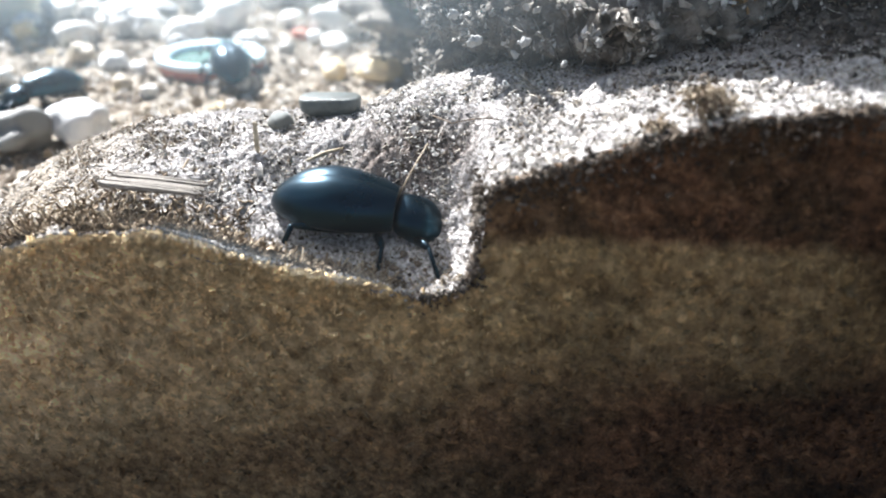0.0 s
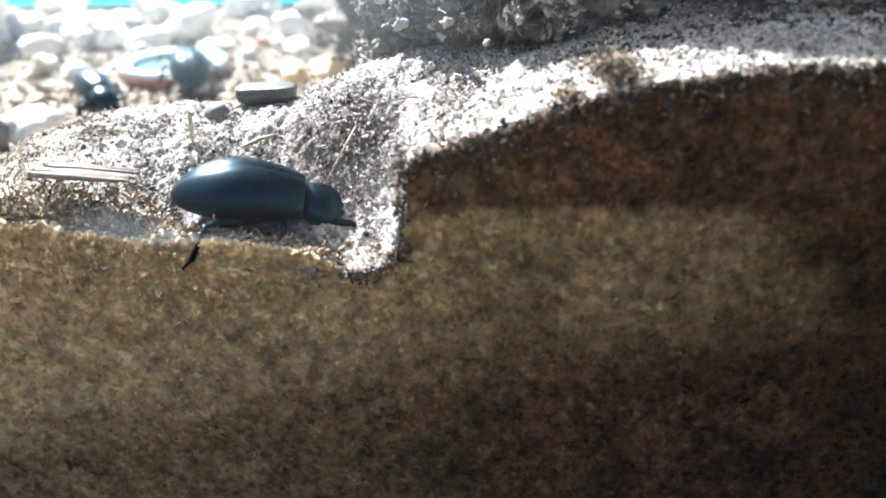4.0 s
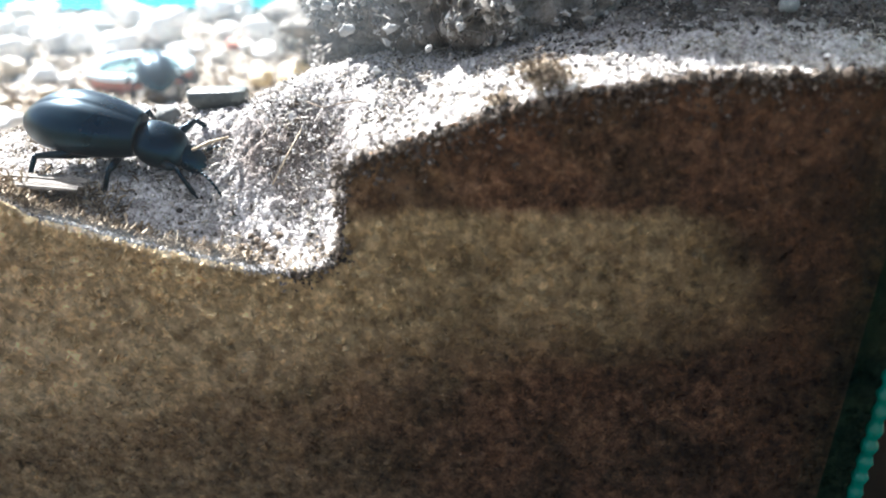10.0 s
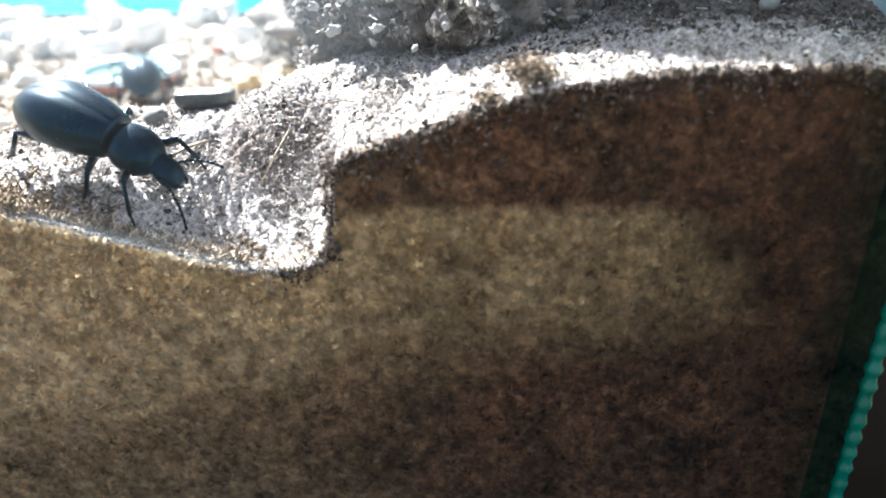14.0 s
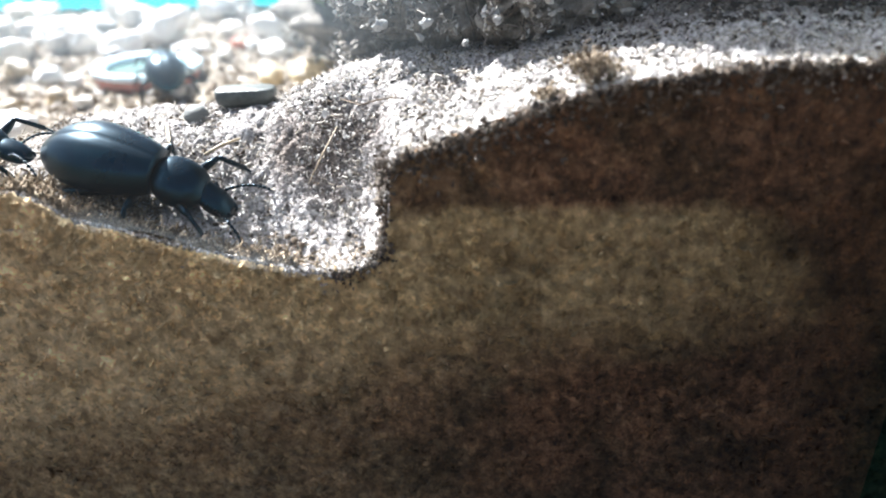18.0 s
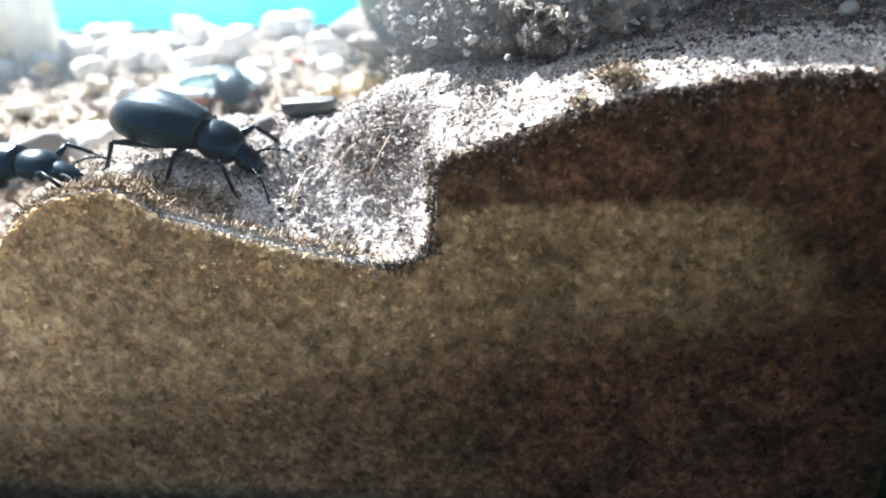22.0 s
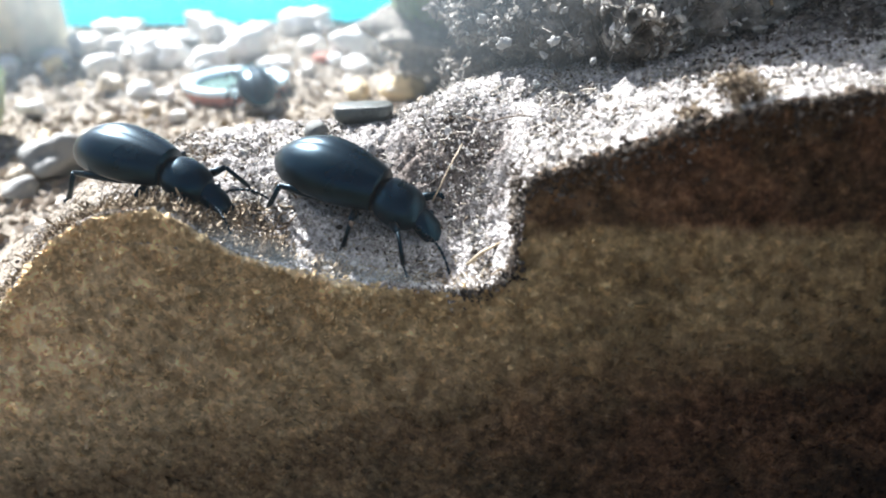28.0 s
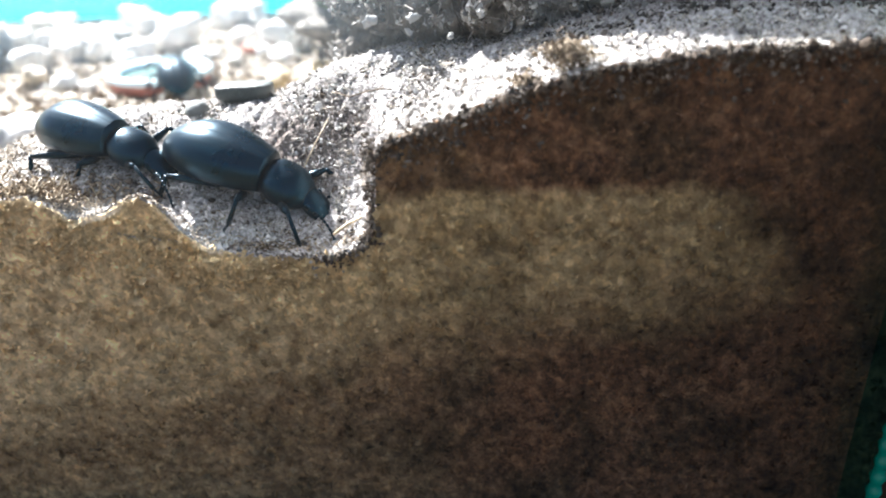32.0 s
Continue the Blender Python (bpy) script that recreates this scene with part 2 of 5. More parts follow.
def plain(name, colour, rough=0.5, spread=0.25, scale=60, metal=0.0, relief=0.0002):
    m, nt, b = material(name, rough)
    at = coords(nt)
    n1, n2 = grain(nt, at, scale, 4), grain(nt, at, scale * 9, 3)
    c = ramp(nt, n1, [(0.3, tuple(k * (1 - spread) for k in colour)), (0.7, tuple(min(1, k * (1 + spread)) for k in colour))])
    c = mix(nt, 0.3, c, ramp(nt, n2, [(0.35, tuple(k * (1 - spread) for k in colour)), (0.65, tuple(min(1, k * (1 + .5 * spread)) for k in colour))]))
    paint(nt, b, c)
    b.inputs["Metallic"].default_value = metal
    bump(nt, b, n2, 0.4, relief)
    return m


def shell(name, colour, rough, gloss=0.62):
    """Glossy black chitin with faint pitting and dust."""
    m, nt, b = material(name, rough)
    at = coords(nt)
    pits, patches = grain(nt, at, 2600, 2), grain(nt, at, 170, 4)
    paint(nt, b, ramp(nt, patches, [(0.35, colour), (0.75, tuple(k * 1.8 for k in colour))]))
    nt.links.new(math_node(nt, "ADD", math_node(nt, "MULTIPLY", patches, 0.14), rough - 0.06), b.inputs["Roughness"])
    b.inputs["Specular IOR Level"].default_value = gloss
    b.inputs["Specular Tint"].default_value = (.16, .56, .86, 1)
    b.inputs["Coat Weight"].default_value, b.inputs["Coat Roughness"].default_value = 0.04, 0.10
    bump(nt, b, pits, 0.05, 0.00003)
    return m


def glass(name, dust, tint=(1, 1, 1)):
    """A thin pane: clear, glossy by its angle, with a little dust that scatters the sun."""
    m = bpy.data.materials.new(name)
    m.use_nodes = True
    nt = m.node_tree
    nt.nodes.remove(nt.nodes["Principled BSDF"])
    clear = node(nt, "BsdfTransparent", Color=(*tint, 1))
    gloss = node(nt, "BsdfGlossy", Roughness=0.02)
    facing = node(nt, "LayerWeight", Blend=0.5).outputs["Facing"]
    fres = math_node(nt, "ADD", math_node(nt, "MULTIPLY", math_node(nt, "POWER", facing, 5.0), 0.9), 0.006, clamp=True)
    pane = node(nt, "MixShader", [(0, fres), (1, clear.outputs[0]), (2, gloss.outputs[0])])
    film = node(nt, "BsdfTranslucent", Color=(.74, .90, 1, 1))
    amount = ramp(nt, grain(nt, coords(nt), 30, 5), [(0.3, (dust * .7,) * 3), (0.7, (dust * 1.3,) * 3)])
    if dust:  # film thickened high at the left as painted haze, and smeared where the beetles brush the pane
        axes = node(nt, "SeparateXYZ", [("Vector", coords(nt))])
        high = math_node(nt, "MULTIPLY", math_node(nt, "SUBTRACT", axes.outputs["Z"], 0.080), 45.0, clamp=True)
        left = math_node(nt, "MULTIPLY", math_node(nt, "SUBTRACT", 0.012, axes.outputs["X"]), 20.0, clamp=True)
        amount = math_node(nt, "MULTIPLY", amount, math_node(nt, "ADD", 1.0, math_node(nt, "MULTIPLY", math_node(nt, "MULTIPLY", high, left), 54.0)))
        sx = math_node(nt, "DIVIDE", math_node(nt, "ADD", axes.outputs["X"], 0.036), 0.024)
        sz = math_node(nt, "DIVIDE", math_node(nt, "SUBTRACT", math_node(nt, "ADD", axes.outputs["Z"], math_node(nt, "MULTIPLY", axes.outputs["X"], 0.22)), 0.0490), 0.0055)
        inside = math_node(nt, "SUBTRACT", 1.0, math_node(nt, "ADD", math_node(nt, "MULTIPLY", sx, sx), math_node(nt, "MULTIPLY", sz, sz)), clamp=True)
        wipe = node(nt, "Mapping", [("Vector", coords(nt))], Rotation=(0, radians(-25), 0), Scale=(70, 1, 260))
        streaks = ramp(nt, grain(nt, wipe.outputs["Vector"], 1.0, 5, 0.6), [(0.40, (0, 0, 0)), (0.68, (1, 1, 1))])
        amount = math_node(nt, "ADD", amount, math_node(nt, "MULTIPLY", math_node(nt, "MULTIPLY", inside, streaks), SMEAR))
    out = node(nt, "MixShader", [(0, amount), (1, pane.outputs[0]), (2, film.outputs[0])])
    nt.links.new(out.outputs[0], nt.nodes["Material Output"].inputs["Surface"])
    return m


def leaf_material(name, colour):
    m, nt, b = material(name, 0.45)
    at = coords(nt)
    streak = grain(nt, at, 240, 4)
    paint(nt, b, ramp(nt, streak, [(0.3, tuple(k * .55 for k in colour)), (0.7, tuple(k * 1.35 for k in colour))]))
    b.inputs["Transmission Weight"].default_value = 0.0
    thin = node(nt, "BsdfTranslucent", Color=(colour[0] * 1.6, colour[1] * 1.7, colour[2], 1))
    both = node(nt, "MixShader", [(1, b.outputs[0]), (2, thin.outputs[0])], Fac=0.35)
    nt.links.new(both.outputs[0], nt.nodes["Material Output"].inputs["Surface"])
    bump(nt, b, streak, 0.3, 0.0004)
    return m


def sheet_material():
    """Cyan plastic sheet, lit through from behind."""
    m, nt, b = material("cyan_plastic", 0.5)
    at = coords(nt)
    cloud = grain(nt, at, 14, 3)
    c = ramp(nt, cloud, [(0.3, (.004, .55, .60)), (0.7, (.02, .74, .80))])
    paint(nt, b, c)
    through_it = node(nt, "BsdfTranslucent", [("Color", c)])
    both = node(nt, "MixShader", [(1, b.outputs[0]), (2, through_it.outputs[0])], Fac=0.75)
    nt.links.new(both.outputs[0], nt.nodes["Material Output"].inputs["Surface"])
    return m


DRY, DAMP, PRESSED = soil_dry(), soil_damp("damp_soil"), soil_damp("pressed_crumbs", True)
CRUMB = island_mix("dry_crumbs", [(0.0, (.05, .042, .036)), (0.18, (.19, .168, .150)), (0.45, (.42, .39, .362)), (0.75, (.60, .572, .54)), (1.0, (.80, .78, .75))])
TAN_CRUMB = island_mix("tan_crumbs", [(0.0, (.07, .050, .034)), (0.35, (.21, .160, .110)), (0.75, (.38, .31, .23)), (1.0, (.66, .60, .52))])
DARK_CRUMB = island_mix("damp_crumbs", [(0.0, (.02, .014, .010)), (0.6, (.08, .055, .035)), (1.0, (.16, .12, .085))])
RIM_CRUMB = island_mix("rim_crumbs", [(0.0, (.065, .050, .038)), (0.5, (.125, .098, .075)), (0.85, (.20, .165, .13)), (1.0, (.32, .28, .24))])
CLOD_CRUMB = island_mix("clod_crumbs", [(0.0, (.05, .046, .04)), (0.35, (.20, .185, .165)), (0.68, (.44, .42, .385)), (0.93, (.60, .575, .54)), (1.0, (.74, .72, .69))])
DARK_SLOPE_CRUMB = island_mix("spilt_crumbs", [(0.0, (.016, .012, .009)), (0.5, (.052, .041, .032)), (0.85, (.115, .096, .080)), (1.0, (.24, .21, .18))])
COIR = island_mix("brown_fibres", [(0.0, (.09, .060, .036)), (0.5, (.26, .195, .125)), (1.0, (.52, .43, .31))])
GRIT = island_mix("grit", [(0.0, (.14, .10, .07)), (0.4, (.36, .29, .21)), (0.75, (.55, .49, .42)), (1.0, (.80, .78, .74))])
PALE_FIBRE = island_mix("pale_fibres", [(0.0, (.20, .16, .11)), (0.4, (.48, .42, .34)), (1.0, (.76, .72, .64))], 0.7)
CLOD_FIBRE = island_mix("clod_fibres", [(0.0, (.07, .06, .05)), (0.5, (.20, .18, .16)), (1.0, (.42, .39, .35))])
STRAW = island_mix("straw", [(0.0, (.40, .31, .19)), (1.0, (.66, .57, .42))], 0.6)
WHITE_STONE = stone("white_stone", (.55, .53, .50), (.84, .83, .81))
GREY_STONE = stone("grey_stone", (.16, .165, .165), (.36, .36, .35))
TAN_STONE = stone("tan_stone", (.30, .23, .15), (.55, .46, .34))
YELLOW_STONE = stone("yellow_stone", (.48, .33, .14), (.74, .60, .36))
RED_STONE = stone("red_stone", (.28, .06, .03), (.52, .17, .09))
SLATE = stone("slate", (.10, .105, .10), (.24, .25, .24), 0.7, 220)
SLATE_DARK = stone("dark_slate", (.030, .034, .030), (.075, .082, .074), 0.42, 220)
BLACK = shell("black_shell", (.0004, .0022, .0038), 0.28)
LIMB = shell("black_limb", (.0020, .0022, .0024), 0.34, 0.4)
WOOD = plain("weathered_wood", (.17, .148, .122), 0.8, 0.35, 300, relief=.0006)
LOG_WOOD = plain("bleached_wood", (.62, .55, .42), 0.85, 0.3, 90, relief=.0012)
TABLE_WOOD = plain("table_wood", (.060, .034, .016), 0.95, 0.25, 12, relief=.0008)
TABLE_WOOD.node_tree.nodes["Principled BSDF"].inputs["Specular IOR Level"].default_value = 0.08
BASE_DARK = plain("base_board", (.045, .030, .020), 0.6, 0.35, 12, relief=.0008)
EARTH = plain("earth", (.07, .05, .035), 0.9, 0.35, 3, relief=.002)
RAIL = plain("black_rail", (.012, .011, .010), 0.5, 0.3, 40)
CARD = plain("pale_card", (.62, .55, .40), 0.8, 0.12, 25)
PANE, CLEAN_PANE = glass("dusty_hazed_glass", DUST), glass("clear_glass", 0.0)
TEAL_GLASS = glass("teal_glass_edge", 0.0, (.55, .86, .84))
BEAD = plain("teal_sealant", (.006, .25, .17), 0.25, 0.3, 200)
CYAN = sheet_material()
RIM_BLUE = plain("pale_blue_plastic", (.55, .72, .80), 0.35, 0.06)
DISH_RED = plain("red_brown_plastic", (.45, .16, .11), 0.5, 0.15)
GEL = plain("grey_green_gel", (.09, .16, .13), 0.15, 0.15)
LEAF, STEM = leaf_material("green_leaf", (.07, .13, .035)), plain("brown_stem", (.30, .19, .09), 0.7, 0.35, 300)
PALE_LEAF = leaf_material("pale_leaf", (.40, .44, .33))
BLUE_PLASTIC = plain("blue_plastic", (.10, .22, .42), 0.4, 0.1)
PALE_PLASTIC = plain("pale_blue_tub_plastic", (.40, .56, .66), 0.4, 0.1)


# ---- shape of the soil ----
FRONT, BACK, LEFT, RIGHT = 0.0985, 0.400, -0.300, 0.083


def ground(x, y):
    """Height of the soil: the front edge on the glass, the crest behind the pit, then gravel on the left and a plateau on the right."""
    x, y = np.asarray(x, float), np.asarray(y, float)
    front = np.interp(x, (-.300, -.110, -.097, -.088, -.080, -.076, -.066, -.058, -.050, -.045, -.040, -.035, -.031, -.026, -.022, -.017, -.0123, -.0080, -.0058, -.0048, -.0042, -.0037, -.0033, -.0030, -.0018, .007, .0175, .030, .046, .065, .083),
                      (.036, .038, .042, .0475, .0545, .0572, .0602, .0600, .0583, .0573, .0565, .0553, .0543, .0534, .0528, .0525, .0523, .0533, .0543, .0556, .0580, .0610, .0645, .0680, .0706, .0739, .0777, .0812, .0833, .0837, .0830))
    crest = np.interp(x, (-.300, -.125, -.115, -.103, -.0936, -.080, -.067, -.053, -.040, -.027, -.0187, -.013, .0, .015, .028, .05, .065, .083),
                      (.035, .036, .037, .044, .052, .0600, .0645, .0660, .0665, .0675, .0715, .0734, .0765, .078, .082, .0885, .0895, .0860))
    back = np.interp(x, (-.300, -.060, -.030, .0, .03, .083), (.0355, .036, .040, .058, .064, .064))
    far = np.interp(x, (-.300, -.060, .0, .083), (.0305, .0305, .040, .050))
    d = y - FRONT
    # the pit keeps a low floor near the glass and climbs towards the crest
    pit = np.exp(-((x + .024) / .020) ** 2)
    s = np.clip(d / .036, 0, 1)
    ease = s * s * (3 - 2 * s)
    rise = (1 - pit) * ease + pit * np.clip(1.12 * s - .12 * np.sin(s * math.pi * 2) - .06, 0, 1)
    rise = np.where(s >= 1, 1, rise)
    near = front + (crest - front) * rise
    fall = np.clip((d - .036) / np.interp(x, (-.06, .0, .083), (.045, .06, .06)), 0, 1)
    fall = fall * fall * (3 - 2 * fall)
    z = near + (back - near) * fall
    out = np.clip((d - .10) / .15, 0, 1)
    return z + (far - back) * out * fall


# ---- building helpers ----
def mesh_of(name, bm, mat, smooth=True):
    me = bpy.data.meshes.new(name)
    bm.normal_update()
    bm.to_mesh(me)
    bm.free()
    me.materials.append(mat)
    if smooth:
        me.polygons.foreach_set("use_smooth", [True] * len(me.polygons))
    return me


def part(name, bm, mat, parent=None, label="", smooth=True):
    ob = new(name, mesh_of(name, bm, mat, smooth))
    ob.parent = parent
    return tagged(ob, label)


def raw(name, verts, faces, mats, smooth=True, index=None):
    """An object from arrays of points and faces."""
    me = bpy.data.meshes.new(name)
    me.from_pydata(np.asarray(verts).tolist(), [], np.asarray(faces).tolist() if not isinstance(faces, list) else faces)
    for mat in mats:
        me.materials.append(mat)
    if index is not None:
        me.polygons.foreach_set("material_index", index)
    me.polygons.foreach_set("use_smooth", [smooth] * len(me.polygons))
    me.update()
    return new(name, me)


def box(bm, lo, hi, bevel=0.0):
    made = bmesh.ops.create_cube(bm, size=1)
    vs = made["verts"]
    for v in vs:
        v.co = Vector([lo[i] + (v.co[i] + .5) * (hi[i] - lo[i]) for i in range(3)])
    if bevel:
        edges = list({e for v in vs for e in v.link_edges})
        bmesh.ops.bevel(bm, geom=edges, offset=bevel, segments=2, affect="EDGES", profile=0.5)
    return bm


def tube(bm, points, radii, seg=8, flat=1.0):
    """A tapered tube along points; flat squeezes it sideways."""
    points = [Vector(p) for p in points]
    rings = []
    for i, p in enumerate(points):
        d = (points[min(i + 1, len(points) - 1)] - points[max(i - 1, 0)]).normalized()
        side = d.cross(Vector((0, 0, 1)))
        side = side.normalized() if side.length > 1e-6 else Vector((1, 0, 0))
        up = side.cross(d).normalized()
        rings.append([bm.verts.new(p + (side * math.cos(a) * flat + up * math.sin(a)) * radii[i]) for a in (2 * math.pi * k / seg for k in range(seg))])
    for a, b in zip(rings, rings[1:]):
        for k in range(seg):
            bm.faces.new((a[k], a[(k + 1) % seg], b[(k + 1) % seg], b[k]))
    for ring, turn in ((rings[0], -1), (rings[-1], 1)):
        bm.faces.new(ring[::turn])
    return bm


def lathe(bm, profile, seg=48, close=True):
    """Turned about z; profile rows of (radius, height)."""
    rings = [[bm.verts.new((r * math.cos(2 * math.pi * k / seg), r * math.sin(2 * math.pi * k / seg), z)) for k in range(seg)] for r, z in profile]
    for a, b in zip(rings, rings[1:]):
        for k in range(seg):
            bm.faces.new((a[k], a[(k + 1) % seg], b[(k + 1) % seg], b[k]))
    if close:
        bm.faces.new(rings[0][::-1])
        bm.faces.new(rings[-1])
    return bm


rng = np.random.default_rng(7)


def turns(n):
    """n random rotation matrices."""
    q = rng.normal(size=(n, 4))
    q /= np.linalg.norm(q, axis=1)[:, None]
    w, x, y, z = q.T
    return np.stack([1 - 2 * (y * y + z * z), 2 * (x * y - z * w), 2 * (x * z + y * w), 2 * (x * y + z * w), 1 - 2 * (x * x + z * z), 2 * (y * z - x * w),
                     2 * (x * z - y * w), 2 * (y * z + x * w), 1 - 2 * (x * x + y * y)], 1).reshape(n, 3, 3)


GOLD = (1 + 5 ** .5) / 2
GRAIN = np.array([(a, b * GOLD, 0) for a in (-1, 1) for b in (-1, 1)] + [(0, a, b * GOLD) for a in (-1, 1) for b in (-1, 1)] + [(b * GOLD, 0, a) for a in (-1, 1) for b in (-1, 1)], float) / 1.9
GRAIN_FACES = np.array([(i, j, k) for i in range(12) for j in range(12) for k in range(12)
                        if i < j and i < k and max(np.linalg.norm(GRAIN[i] - GRAIN[j]), np.linalg.norm(GRAIN[j] - GRAIN[k]), np.linalg.norm(GRAIN[i] - GRAIN[k])) < 1.2
                        and np.dot(np.cross(GRAIN[j] - GRAIN[i], GRAIN[k] - GRAIN[i]), GRAIN[i]) > 0])


def crumbs(name, places, sizes, mat, stretch=1.35, thin=.55):
    """Loose irregular grains as one mesh: each a lumpy little twenty-sided bit."""
    n = len(places)
    shape = GRAIN[None] * (0.40 + 0.95 * rng.random((n, 12, 1)))
    shape = shape * (np.array([stretch, 1, thin]) * (0.6 + 0.7 * rng.random((n, 3))))[:, None]
    shape = np.einsum("nij,nkj->nki", turns(n), shape) * (np.asarray(sizes)[:, None, None] * .5)
    verts = (shape + np.asarray(places)[:, None]).reshape(-1, 3)
    faces = (GRAIN_FACES[None] + 12 * np.arange(n)[:, None, None]).reshape(-1, 3)
    return raw(name, verts, faces, [mat], smooth=False)


def fibres(name, places, lengths, radii, mat, tilt=0.25, seg=3, bend=0.25):
    """Short bent fibres as one mesh."""
    verts, faces = [], []
    steps = 4
    for p, length, r in zip(places, lengths, radii):
        a = rng.random() * 2 * math.pi
        d = np.array([math.cos(a), math.sin(a), tilt * rng.normal()])
        side = np.array([-math.sin(a), math.cos(a), 0])
        curve = bend * rng.normal()
        base = len(verts)
        for i in range(steps):
            s = i / (steps - 1) - .5
            c = p + length * (d * s + side * curve * (s * s - .08)) + np.array([0, 0, length * .12 * rng.normal() * abs(s)])
            for k in range(seg):
                b = 2 * math.pi * k / seg
                verts.append(c + r * (side * math.cos(b) + np.array([0, 0, 1]) * math.sin(b)))
        for i in range(steps - 1):
            for k in range(seg):
                faces.append((base + i * seg + k, base + i * seg + (k + 1) % seg, base + (i + 1) * seg + (k + 1) % seg, base + (i + 1) * seg + k))
    return raw(name, verts, faces, [mat], smooth=True)


def pebble_mesh(name, seed, mat, squash=(1, .8, .6), rough=0.18, sub=3):
    """A worn stone, 1 wide, resting on z = 0."""
    bm = bmesh.new()
    bmesh.ops.create_icosphere(bm, subdivisions=sub, radius=0.5)
    off = Vector((seed * 3.7, seed * 1.3, seed * 2.9))
    for v in bm.verts:
        k = 1 + rough * noise.noise(v.co * 2.2 + off) * 1.6 + rough * .35 * noise.noise(v.co * 6 + off)
        v.co = Vector((v.co.x * squash[0], v.co.y * squash[1], v.co.z * squash[2])) * k
    low = min(v.co.z for v in bm.verts)
    for v in bm.verts:
        v.co.z -= low
    return mesh_of(name, bm, mat)


# ---- tank, table and soil ----
def ground_at(x, y):
    return float(ground(x, y))



FLOOR = -0.016  # underside of the soil


def build_soil():
    xs = np.concatenate([np.arange(LEFT, -.106, .003), np.arange(-.106, RIGHT, .00045), [RIGHT]])
    ys = np.concatenate([np.arange(FRONT + .0004, .160, .00045), np.arange(.160, BACK, .002), [BACK]])
    gx, gy = np.meshgrid(xs, ys, indexing="ij")
    wobble = np.array([noise.noise((x * 190, y * 190, 15)) * .0012 + noise.noise((x * 480, y * 480, 17)) * .0007 for x, y in zip(gx.ravel(), gy.ravel())]).reshape(gx.shape)
    gz = ground(gx + wobble, gy)
    lumps = np.array([noise.noise((x * 115, y * 115, 5)) * .9 + noise.noise((x * 260, y * 260, 3)) * .6 + noise.noise((x * 640, y * 640, 9)) * .6 for x, y in zip(gx.ravel(), gy.ravel())]).reshape(gx.shape)
    calm = np.clip((gy - FRONT) / .0012, .85, 1)
    gz = gz + calm * (lumps * .0011 + rng.normal(size=gx.shape) * .00018)
    nx, ny = gx.shape
    top = np.stack([gx, gy, gz], -1).reshape(-1, 3)
    i, j = np.meshgrid(np.arange(nx - 1), np.arange(ny - 1), indexing="ij")
    a = (i * ny + j).ravel()
    faces = np.stack([a, a + ny, a + ny + 1, a + 1], 1)
    # face on the glass, with tiny hollows
    rows = 70
    s = np.linspace(1, 0, rows + 1)[1:]
    fx = np.repeat(xs[:, None], rows, 1)
    fz = FLOOR + (gz[:, :1] - FLOOR) * s[None]
    fy = FRONT + .0004 + np.abs(rng.normal(size=fx.shape)) * .00025
    front = np.stack([fx, fy, fz], -1).reshape(-1, 3)
    n0 = len(top)
    idx = np.concatenate([(np.arange(nx) * ny)[:, None], n0 + (np.arange(nx) * rows)[:, None] + np.arange(rows)[None]], 1)
    f2 = np.stack([idx[:-1, :-1].ravel(), idx[:-1, 1:].ravel(), idx[1:, 1:].ravel(), idx[1:, :-1].ravel()], 1)
    index = [0] * len(faces) + [1] * len(f2)
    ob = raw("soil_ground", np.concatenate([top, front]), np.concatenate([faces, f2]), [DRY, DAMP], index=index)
    return tagged(ob, "dry grey crumbly soil, damp and dark brown where it presses on the glass", "soil", kind="structure")


def surface_places(n, x0, x1, y0, y1, lift=0.0):
    x, y = x0 + rng.random(n) * (x1 - x0), y0 + rng.random(n) * (y1 - y0)
    return np.stack([x, y, ground(x, y) + lift], 1)


def off_dark_slope(pl, share):
    """Leaves out most places on the darker soil at the right."""
    on = (pl[:, 0] > .026 + .006 * rng.random(len(pl))) & (pl[:, 1] > .1195 - .10 * pl[:, 0] + .004 * rng.random(len(pl)))
    return pl[~on | (rng.random(len(pl)) < share)]


def off_left(pl, share):
    """Leaves out most places on the brown slope towards the gravel."""
    on = pl[:, 0] < -.058 - .016 * rng.random(len(pl))
    return pl[~on | (rng.random(len(pl)) < share)]


def heaped(n, x0, x1, depth, lift=0.0):
    """Places along the glass that thin out towards the back."""
    x, y = x0 + rng.random(n) * (x1 - x0), FRONT + .0018 + rng.exponential(depth, n)
    return np.stack([x, y, ground(x, y) + lift], 1)


